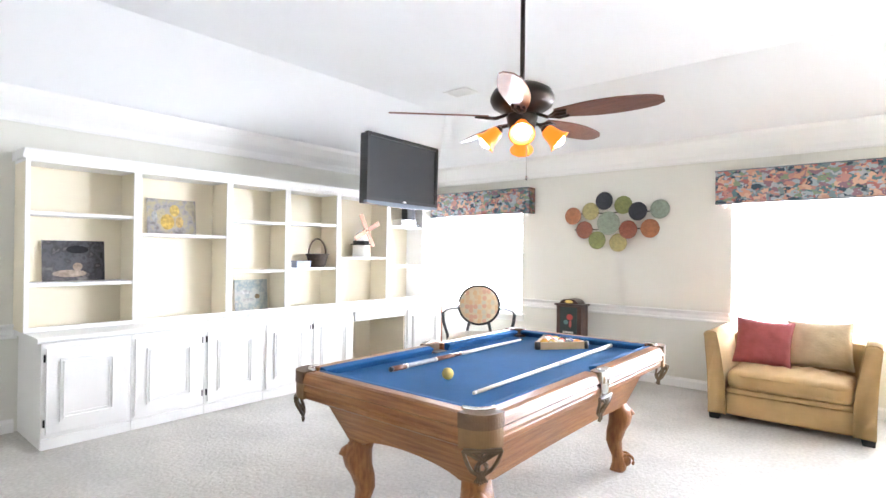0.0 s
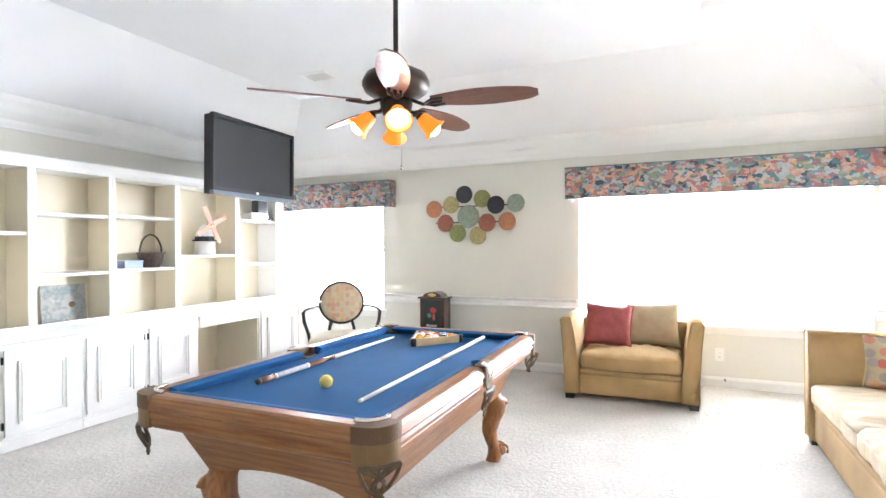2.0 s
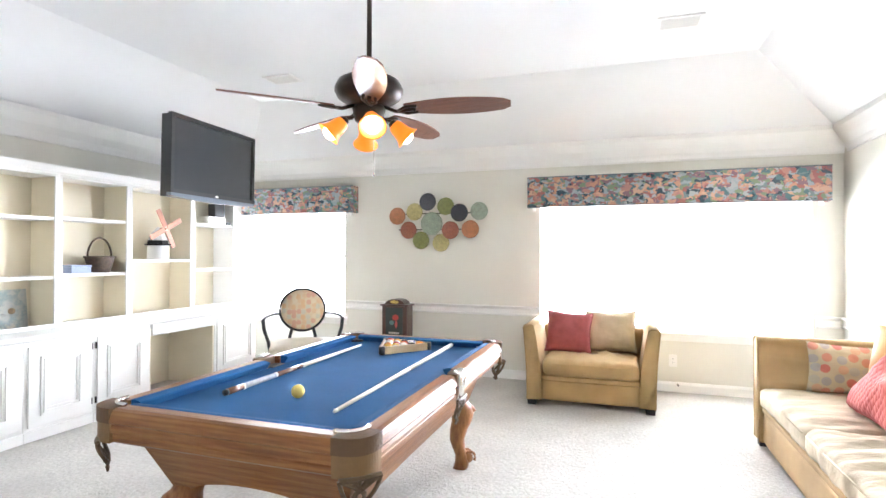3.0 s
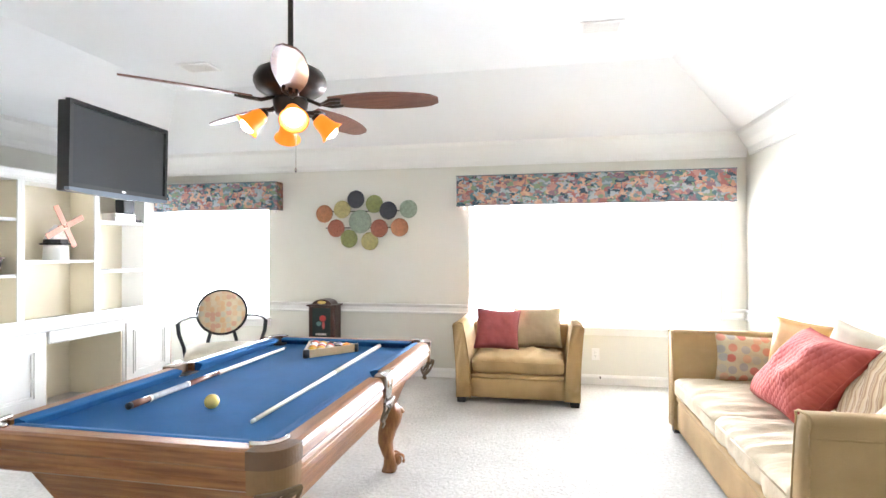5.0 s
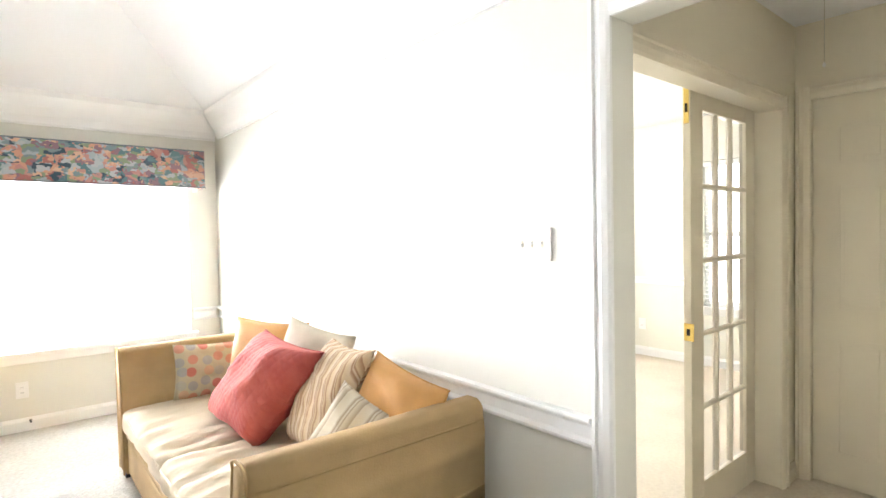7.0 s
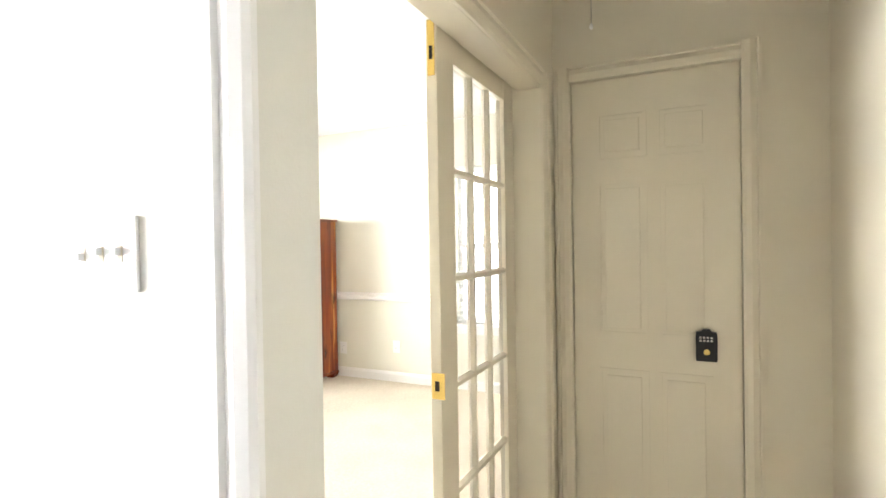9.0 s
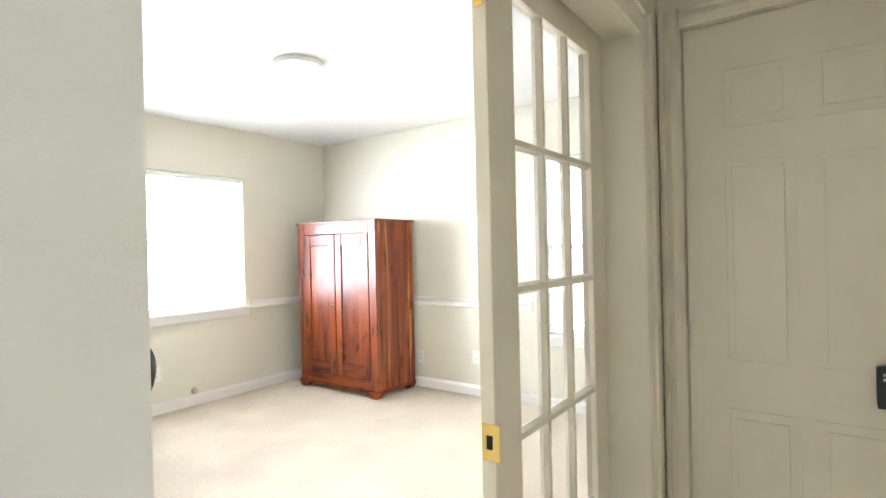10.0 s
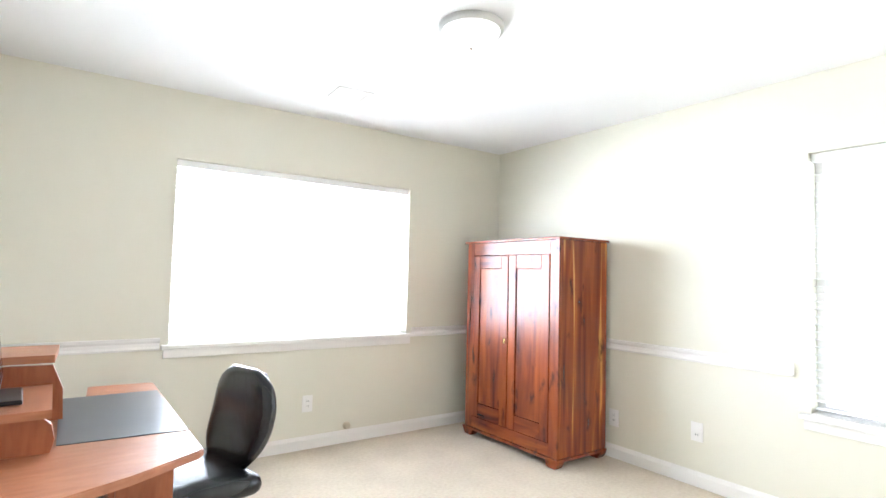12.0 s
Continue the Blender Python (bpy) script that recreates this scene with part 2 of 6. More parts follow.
M_wall = mat("wall_paint", (0.76, 0.74, 0.665), 0.75, 0, 0.012, 1.5, 0.06, 180)
# Hall and office: wall paint with the warm light cast put into its colour.
M_hall = mat("hall_paint_warm_cast", (0.775, 0.712, 0.572), 0.75, 0, 0.012, 1.5, 0.06, 180)
M_office = mat("office_paint_warm_cast", (0.77, 0.75, 0.645), 0.75, 0, 0.012, 1.5, 0.06, 180)
M_white = mat("white_paint", (0.87, 0.855, 0.825), 0.38, 0, 0.012, 2.0, 0.03, 70)
M_ceil = mat("ceiling_paint", (0.86, 0.86, 0.86), 0.9, 0, 0.01, 1.0, 0.12, 120)
M_cream = mat("cream_paint", (0.88, 0.80, 0.63), 0.5, 0, 0.015, 2.0, 0.03, 70)
M_carpet = shag("carpet", (0.64, 0.61, 0.56), (0.51, 0.48, 0.43))
M_carpet_office = shag("office_carpet", (0.72, 0.645, 0.53), (0.64, 0.56, 0.45), 0.3)
M_oak = wood("oak", (0.35, 0.155, 0.054), (0.20, 0.075, 0.024), 0.38, (20, 20, 5), 0.15)
M_oakx = wood("oak_x", (0.35, 0.155, 0.054), (0.185, 0.068, 0.022), 0.36, (1.4, 24, 24), 0.15)
M_oaky = wood("oak_y", (0.35, 0.155, 0.054), (0.20, 0.075, 0.024), 0.36, (24, 1.4, 24), 0.15)
for _m in (M_oak, M_oakx, M_oaky):
    _m.node_tree.nodes["Principled BSDF"].inputs["Specular IOR Level"].default_value = 0.32
    _m.node_tree.nodes["Principled BSDF"].inputs["Coat Roughness"].default_value = 0.2
M_cloth = mat("blue_cloth", (0.010, 0.087, 0.235), 0.95, 0, 0.08, 4.0, 0.15, 300)
M_cloth.node_tree.nodes["Principled BSDF"].inputs["Specular IOR Level"].default_value = 0.25
M_leather = mat("brown_leather", (0.15, 0.078, 0.033), 0.5, 0, 0.15, 12, 0.2, 90)
M_lace = mat("dark_fringe", (0.14, 0.088, 0.04), 0.55, 0, 0.2, 20, 0.3, 90)
M_steel = mat("polished_metal", (0.72, 0.70, 0.67), 0.22, 1.0, 0.05, 10)
M_black = mat("black_plastic", (0.018, 0.018, 0.02), 0.35, 0, 0.1, 10, 0.03, 200)
M_blackm = mat("black_metal", (0.03, 0.026, 0.024), 0.42, 0.7, 0.1, 10)
M_bronze = mat("dark_bronze", (0.055, 0.04, 0.032), 0.34, 0.75, 0.2, 14, 0.05, 60)
M_screen = mat("screen", (0.06, 0.063, 0.067), 0.12, 0, 0.02, 2)
M_blade = wood("walnut_blade", (0.20, 0.075, 0.045), (0.11, 0.04, 0.024), 0.32, (1.2, 22, 22), 0.2)
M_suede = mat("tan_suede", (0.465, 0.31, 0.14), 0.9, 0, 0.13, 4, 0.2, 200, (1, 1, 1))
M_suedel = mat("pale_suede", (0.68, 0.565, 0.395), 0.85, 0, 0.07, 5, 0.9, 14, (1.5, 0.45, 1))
M_red = quilted("red_quilt", (0.47, 0.105, 0.078), (0.37, 0.065, 0.055), 0.030)
M_maroon = mat("maroon_velvet", (0.36, 0.085, 0.085), 0.85, 0, 0.15, 10, 0.4, 30)
M_gold = mat("gold_satin", (0.66, 0.34, 0.10), 0.6, 0, 0.12, 6, 0.3, 30)
M_tancush = mat("tan_cushion", (0.55, 0.44, 0.28), 0.85, 0, 0.1, 8, 0.3, 60)
M_linen = mat("linen", (0.70, 0.62, 0.48), 0.85, 0, 0.08, 9, 0.2, 120)
M_brass = mat("brass", (0.78, 0.56, 0.18), 0.25, 1.0, 0.06, 12)
# Lamplight's yellow and the passage's shade are put into this base colour.
M_door = mat("door_paint_lamp_shade", (0.755, 0.687, 0.55), 0.4, 0, 0.012, 2, 0.04, 60)
M_cedar = cedar("cedar", (9, 9, 0.9), 0.76)
M_cedary = cedar("cedar_side", (10, 10, 0.6), 0.64)
M_cedarx = cedar("cedar_rail", (10, 1.2, 10), 0.70)
M_desk = wood("desk_laminate", (0.46, 0.19, 0.095), (0.36, 0.13, 0.06), 0.35, (2, 14, 14), 0.1)
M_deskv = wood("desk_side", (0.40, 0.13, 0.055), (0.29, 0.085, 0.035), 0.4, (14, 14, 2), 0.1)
M_pad = mat("desk_pad", (0.09, 0.10, 0.12), 0.32, 0, 0.06, 8)
M_bleather = mat("black_leather", (0.016, 0.016, 0.018), 0.24, 0, 0.1, 10, 0.12, 60)
M_amber = glow("amber_glass", (0.85, 0.21, 0.012), 0.5)
M_bulb = glow("bulb", (1.0, 0.84, 0.6), 12.0)
M_mask = mat("ivory", (0.85, 0.80, 0.66), 0.25, 0, 0.03, 8)
M_wick = mat("dark_wicker", (0.10, 0.065, 0.045), 0.7, 0, 0.25, 40, 0.8, 90)
M_blue = mat("blue_box", (0.36, 0.42, 0.60), 0.6, 0, 0.05, 10)
M_sail = mat("salmon_wood", (0.55, 0.27, 0.18), 0.6, 0, 0.08, 20, 0.1, 60)
M_maple = wood("maple", (0.72, 0.55, 0.34), (0.60, 0.42, 0.22), 0.3, (3, 12, 12), 0.2)
M_cue = mat("pale_cue", (0.80, 0.74, 0.62), 0.3, 0, 0.03, 8)
M_cuewood = wood("cue_dark_wood", (0.26, 0.13, 0.085), (0.14, 0.06, 0.04), 0.25, (20, 3, 20), 0.3)
M_wrap = mat("cue_wrap", (0.36, 0.37, 0.38), 0.6, 0, 0.2, 60, 0.3, 150)
M_chint = palette("leaf_chintz", [(0.045, 0.075, 0.10), (0.50, 0.27, 0.19), (0.17, 0.23, 0.24), (0.33, 0.13, 0.12), (0.30, 0.35, 0.37), (0.09, 0.17, 0.19), (0.55, 0.35, 0.25), (0.23, 0.14, 0.17), (0.20, 0.26, 0.17), (0.36, 0.38, 0.40), (0.42, 0.22, 0.19)], 23, 0.9, stretch=(0.95, 1, 1.3), warp=0.15, bump=0.1)
M_poly = dots("dotted_fabric", (0.50, 0.44, 0.29), [(0.52, 0.17, 0.13), (0.36, 0.34, 0.31), (0.56, 0.26, 0.18), (0.44, 0.41, 0.32), (0.38, 0.37, 0.34), (0.57, 0.36, 0.23)], 15, 0.40, (1.0, 0.78))
M_plaid = striped("striped_fabric", (0.64, 0.50, 0.32), (0.36, 0.20, 0.12), (0.70, 0.58, 0.42), 6.5)
M_linstripe = striped("linen_stripe", (0.70, 0.62, 0.48), (0.45, 0.36, 0.25), (0.76, 0.70, 0.58), 3.6)
M_oval = dots("patchwork_fabric", (0.56, 0.45, 0.30), [(0.58, 0.38, 0.22), (0.48, 0.45, 0.34), (0.54, 0.32, 0.23), (0.58, 0.48, 0.33), (0.57, 0.40, 0.25)], 20, 0.5, (1.1, 0.55))
M_glass = bpy.data.materials.new("glass")
M_glass.use_nodes = True
_g = M_glass.node_tree.nodes["Principled BSDF"]
_g.inputs["Transmission Weight"].default_value, _g.inputs["Roughness"].default_value, _g.inputs["IOR"].default_value = 1.0, 0.0, 1.03
M_grass = mat("grass", (0.06, 0.11, 0.03), 0.9, 0, 0.2, 3, 0.4, 30)
M_blind = mat("blind_slat", (0.86, 0.86, 0.84), 0.5, 0, 0.01, 3)
M_plate = {}
for key, col in (("terracotta", (0.50, 0.20, 0.09)), ("straw", (0.52, 0.45, 0.19)), ("charcoal", (0.045, 0.045, 0.06)), ("olive", (0.30, 0.33, 0.11)), ("sage", (0.36, 0.42, 0.32)), ("brick", (0.37, 0.12, 0.07))):
    M_plate[key] = mat("plate_" + key, col, 0.55, 0, 0.16, 30, 0.6, 60)


# ---- builders ----
def part(name, bm, material, parent=None, label=""):
    """Links a bmesh as one mesh object under a thing or a part."""
    bmesh.ops.recalc_face_normals(bm, faces=bm.faces)
    me = bpy.data.meshes.new(name)
    bm.to_mesh(me)
    bm.free()
    me.materials.append(material)
    ob = new(name, me)
    if parent:
        ob.parent = parent
    if label:
        ob["label"] = label
    return ob


def smooth(ob):
    for p in ob.data.polygons:
        p.use_smooth = True
    return ob


def thing(name, label, category, at=(0, 0, 0), rz=0, group=""):
    ob = new(name)
    ob.matrix_basis = pose(*at, 0, 0, rz)
    ob.empty_display_size = 0.1
    return tagged(ob, label, category, group)


def add_box(bm, lo, hi, bev=0.0, seg=2):
    vs = [bm.verts.new((lo[0] if i & 1 == 0 else hi[0], lo[1] if i & 2 == 0 else hi[1], lo[2] if i & 4 == 0 else hi[2])) for i in range(8)]
    fs = [bm.faces.new([vs[i] for i in f]) for f in ((0, 2, 3, 1), (4, 5, 7, 6), (0, 1, 5, 4), (2, 6, 7, 3), (0, 4, 6, 2), (1, 3, 7, 5))]
    if bev:
        es = list({e for f in fs for e in f.edges})
        bmesh.ops.bevel(bm, geom=es, offset=bev, segments=seg, profile=0.6, affect="EDGES")
    return bm


def box(name, lo, hi, material, parent=None, bev=0.004, label="", seg=2):
    return part(name, add_box(bmesh.new(), lo, hi, bev, seg), material, parent, label)


def structure(ob, label):
    return tagged(ob, label, "", "", "structure")


def add_loft(bm, rings, n=16, power=2.0, caps=True):
    """Rings of (x, y, z, half width, half depth), laid flat, joined upward. power above 2 squares them off."""
    loops = []
    for x, y, z, a, b in rings:
        loop = []
        for k in range(n):
            t = 2 * math.pi * (k + 0.5) / n
            c, s_ = math.cos(t), math.sin(t)
            loop.append(bm.verts.new((x + a * math.copysign(abs(c) ** (2 / power), c), y + b * math.copysign(abs(s_) ** (2 / power), s_), z)))
        loops.append(loop)
    for p, q in zip(loops, loops[1:]):
        for k in range(n):
            bm.faces.new((p[k], p[(k + 1) % n], q[(k + 1) % n], q[k]))
    if caps:
        bm.faces.new(loops[0][::-1])
        bm.faces.new(loops[-1])
    return bm


def lathe(profile, n=24):
    """A turned shape from (radius, height) pairs."""
    return add_loft(bmesh.new(), [(0, 0, z, r, r) for r, z in profile], n)


def add_tube(bm, pts, r, n=8, r2=None):
    """A round bar along points."""
    loops = []
    pts = [Vector(p) for p in pts]
    for i, p in enumerate(pts):
        d = (pts[min(i + 1, len(pts) - 1)] - pts[max(i - 1, 0)]).normalized()
        side = d.cross(Vector((0, 0, 1)))
        side = side.normalized() if side.length > 1e-4 else Vector((1, 0, 0))
        up = side.cross(d)
        rr = r if r2 is None else r + (r2 - r) * i / (len(pts) - 1)
        loops.append([bm.verts.new(p + rr * (math.cos(2 * math.pi * k / n) * side + math.sin(2 * math.pi * k / n) * up)) for k in range(n)])
    for p, q in zip(loops, loops[1:]):
        for k in range(n):
            bm.faces.new((p[k], p[(k + 1) % n], q[(k + 1) % n], q[k]))
    bm.faces.new(loops[0][::-1])
    bm.faces.new(loops[-1])
    return bm


def add_prism(bm, outline, axis, a, b):
    """A flat outline pushed from a to b along an axis: 'x' takes (y, z), 'y' takes (x, z), 'z' takes (x, y)."""
    def at(p, d):
        return {"x": (d, p[0], p[1]), "y": (p[0], d, p[1]), "z": (p[0], p[1], d)}[axis]
    lo = [bm.verts.new(at(p, a)) for p in outline]
    hi = [bm.verts.new(at(p, b)) for p in outline]
    n = len(outline)
    for k in range(n):
        bm.faces.new((lo[k], lo[(k + 1) % n], hi[(k + 1) % n], hi[k]))
    bm.faces.new(lo[::-1])
    bm.faces.new(hi)
    return bm


def add_frame(bm, axis, d0, d1, u0, u1, v0, v1, w):
    """A rectangular frame of four mitre-less bars, of depth d0 to d1 along axis x or y."""
    def bar(ua, ub, va, vb):
        lo, hi = ((d0, ua, va), (d1, ub, vb)) if axis == "x" else ((ua, d0, va), (ub, d1, vb))
        add_box(bm, lo, hi)
    bar(u0, u0 + w, v0, v1)
    bar(u1 - w, u1, v0, v1)
    bar(u0 + w, u1 - w, v0, v0 + w)
    bar(u0 + w, u1 - w, v1 - w, v1)
    return bm


def wall(name, axis, d0, d1, u0, u1, z1, openings, label, material=None):
    """A wall across axis ('x' or 'y'), from d0 to d1 thick, with openings (u0, u1, z0, z1) through it."""
    bm = bmesh.new()
    cuts = sorted({u0, u1, *(o[0] for o in openings), *(o[1] for o in openings)})
    for a, b in zip(cuts, cuts[1:]):
        holes = sorted((o[2], o[3]) for o in openings if o[0] <= a and o[1] >= b)
        z = 0.0
        for h0, h1 in [*holes, (z1, z1)]:
            if h0 > z:
                add_box(bm, (d0, a, z) if axis == "x" else (a, d0, z), (d1, b, h0) if axis == "x" else (b, d1, h0))
            z = h1
    return structure(part(name, bm, material or M_wall), label)


def moulding(name, axis, d, side, u0, u1, profile, label, material=None):
    """A moulding along a wall face at d; profile in (out from the wall, height)."""
    bm = add_prism(bmesh.new(), [(d + side * o, z) for o, z in profile], "y" if axis == "x" else "x", u0, u1)
    return structure(part(name, bm, material or M_white), label)


# ---- setting ----
XL, XR, YB, YF = -3.05, 3.33, 7.00, -1.30
XO, YO, ZO = 7.27, 7.15, 2.50
ZP, ZC, INSET = 2.40, 2.95, 0.85
WIN_A, WIN_B, WIN_C, WIN_D = (-2.98, -1.66, 0.575, 2.02), (0.65, 3.09, 0.575, 2.02), (4.455, 6.26, 0.82, 2.045), (3.40, 4.53, 0.60, 2.05)
OPEN_Y, FRENCH, ALC_Y = (2.16, 3.02), (3.47, 4.985), (2.06, 3.09)
XD = 5.20

structure(box("floor", (-3.3, -1.6, -0.12), (3.44, 7.4, 0.0), M_carpet, None, 0), "pale grey-beige cut-pile carpet")
structure(box("floor_office", (3.44, -1.6, -0.12), (7.6, 7.4, -0.0005), M_carpet_office, None, 0), "smooth warm beige carpet with brushed marks")
wall("wall_north", "y", YB, YB + 0.15, XL - 0.15, XR, ZP + 0.3, [WIN_A, WIN_B], "cream painted wall with two windows")
wall("wall_west", "x", XL - 0.15, XL, YF, YB, ZP + 0.3, [], "cream painted wall behind the bookcase")
wall("wall_south", "y", YF - 0.15, YF, XL - 0.15, XR + 0.12, ZP + 0.3, [], "cream painted wall")
wall("wall_east", "x", XR, XR + 0.12, YF, YO + 0.15, ZP + 0.3, [(*OPEN_Y, 0.0, 2.04)], "cream painted wall with a cased opening")
wall("wall_office_north", "y", YO, YO + 0.15, XR + 0.12, XO, ZP + 0.3, [WIN_C], "cream painted office wall with a wide window", M_office)
wall("wall_office_east", "x", XO, XO + 0.15, ALC_Y[0] - 0.1, YO + 0.15, ZP + 0.3, [WIN_D], "cream painted office wall with a window", M_office)
wall("wall_french", "y", ALC_Y[1], ALC_Y[1] + 0.16, XR + 0.12, XO, ZP + 0.3, [(*FRENCH, 0.0, 2.055)], "cream painted wall with a double doorway", M_hall)
wall("wall_closet", "x", XD, XD + 0.12, ALC_Y[0] - 0.1, ALC_Y[1], ZP + 0.3, [(2.345, 3.015, 0.0, 2.055)], "cream painted end wall of the passage", M_hall)
wall("wall_passage", "y", ALC_Y[0] - 0.1, ALC_Y[0], XR + 0.12, XD, ZP + 0.3, [], "cream painted side wall of the passage", M_hall)
structure(box("ceiling_passage", (XR + 0.12, ALC_Y[0], 2.46), (XD, ALC_Y[1], 2.56), M_ceil, None, 0), "white passage ceiling")
structure(box("ceiling_office", (XR + 0.12, ALC_Y[1] + 0.16, ZO), (XO, YO, ZO + 0.1), M_ceil, None, 0), "white flat office ceiling")
bm = bmesh.new()
for up in (0.0, 0.12):
    lo = [bm.verts.new(p) for p in ((XL, YF, ZP + up), (XR, YF, ZP + up), (XR, YB, ZP + up), (XL, YB, ZP + up))]
    hi = [bm.verts.new(p) for p in ((XL + INSET, YF + INSET, ZC + up), (XR - INSET, YF + INSET, ZC + up), (XR - INSET, YB - INSET, ZC + up), (XL + INSET, YB - INSET, ZC + up))]
    for k in range(4):
        bm.faces.new((lo[k], lo[(k + 1) % 4], hi[(k + 1) % 4], hi[k]))
    bm.faces.new(hi)
structure(part("ceiling", bm, M_ceil), "white ceiling sloping up from the walls to a flat centre")

CROWN = [(0, ZP - 0.002), (0.115, ZP + 0.071), (0.115, ZP + 0.03), (0.10, ZP + 0.005), (0.075, ZP - 0.045), (0.035, ZP - 0.10), (0.028, ZP - 0.125), (0.018, ZP - 0.15), (0.018, ZP - 0.165), (0, ZP - 0.165)]
BASE = [(0, 0), (0.016, 0), (0.016, 0.07), (0.01, 0.085), (0.006, 0.095), (0, 0.095)]
RAIL = [(0, 0.672), (0.015, 0.672), (0.021, 0.680), (0.021, 0.688), (0.012, 0.695), (0.007, 0.70), (0.007, 0.738), (0.013, 0.745), (0.020, 0.750), (0.033, 0.760), (0.036, 0.768), (0.034, 0.776), (0, 0.776)]
ORAIL = [(0, 0.79), (0.012, 0.79), (0.016, 0.80), (0.010, 0.815), (0.010, 0.835), (0.022, 0.85), (0.026, 0.868), (0, 0.868)]
moulding("trim_crown_north", "y", YB, -1, XL, XR, CROWN, "white crown moulding")
moulding("trim_crown_west", "x", XL, 1, YF, YB - 0.116, CROWN, "white crown moulding")
moulding("trim_crown_east", "x", XR, -1, YF, YB - 0.116, CROWN, "white crown moulding")
moulding("trim_rail_north", "y", YB, -1, WIN_A[1] + 0.02, WIN_B[0] - 0.02, RAIL, "white moulded chair rail")
moulding("trim_rail_north_end", "y", YB, -1, WIN_B[1] + 0.02, XR - 0.033, RAIL, "white moulded chair rail")
moulding("trim_rail_east", "x", XR, -1, OPEN_Y[1] + 0.075, YB, RAIL, "white moulded chair rail")
moulding("trim_rail_east_near", "x", XR, -1, YF, OPEN_Y[0] - 0.075, RAIL, "white moulded chair rail")
moulding("trim_rail_office_west", "y", YO, -1, XR + 0.12, WIN_C[0] - 0.05, ORAIL, "white double-beaded chair rail")
moulding("trim_rail_office_corner", "y", YO, -1, WIN_C[1] + 0.05, XO - 0.027, ORAIL, "white double-beaded chair rail")
moulding("trim_rail_office_east", "x", XO, -1, WIN_D[1] + 0.08, YO, ORAIL, "white double-beaded chair rail")
moulding("baseboard_north", "y", YB, -1, -2.40, XR, BASE, "white baseboard")
moulding("baseboard_east", "x", XR, -1, OPEN_Y[1] + 0.076, YB - 0.017, BASE, "white baseboard")
moulding("baseboard_east_near", "x", XR, -1, YF, OPEN_Y[0] - 0.076, BASE, "white baseboard")
moulding("baseboard_west", "x", XL, 1, YF, 2.33, BASE, "white baseboard")
moulding("baseboard_office_north", "y", YO, -1, XR + 0.12, XO, BASE, "white baseboard")
moulding("baseboard_office_east", "x", XO, -1, ALC_Y[1] + 0.16, YO - 0.017, BASE, "white baseboard")
moulding("baseboard_passage", "y", ALC_Y[0], 1, XR + 0.12, XD, BASE, "cream baseboard", M_door)
moulding("baseboard_passage_end", "y", ALC_Y[1], -1, FRENCH[1] + 0.07, XD - 0.024, BASE, "cream baseboard", M_door)
moulding("trim_rail_west", "x", XL, 1, YF, 2.34, RAIL, "white moulded chair rail")


def casing(name, axis, d, side, u0, u1, ztop, w, label, proud=0.02, material=None, legs=2):
    """Door casing round an opening: two fluted legs and a head."""
    bm = bmesh.new()
    prof = [(0, 0), (w, 0), (w, proud * 1.15), (w * 0.82, proud * 1.15), (w * 0.76, proud * 0.75), (w * 0.45, proud), (w * 0.15, proud * 0.8), (0.0, proud * 0.5)]

    def put(flip, edge):
        pts = []
        for a, o in prof:
            u = edge + (a if flip else -a)
            pts.append((d + side * o, u) if axis == "x" else (u, d + side * o))
        add_prism(bm, pts, "z", 0, ztop + w)
    put(True, u1)
    if legs == 2:
        put(False, u0)
    head = [(d + side * o, ztop + a) for a, o in prof]
    add_prism(bm, head, "y" if axis == "x" else "x", u0, u1)
    return structure(part(name, bm, material or M_white), label)


casing("trim_opening", "x", XR, -1, OPEN_Y[0], OPEN_Y[1], 2.04, 0.07, "white moulded casing of the cased opening", 0.022)
casing("trim_french", "y", ALC_Y[1], -1, FRENCH[0], FRENCH[1] - 0.01, 1.99, 0.075, "cream moulded door casing", 0.02, M_door, 1)
structure(box("trim_french_head", (FRENCH[0] + 0.001, ALC_Y[1] + 0.001, 1.99), (FRENCH[1] - 0.001, ALC_Y[1] + 0.105, 2.054), M_door, None, 0.003), "cream head jamb of the double doorway")
casing("trim_closet", "x", XD, -1, 2.345, 3.015, 2.055, 0.066, "cream moulded door casing", 0.022, M_door)


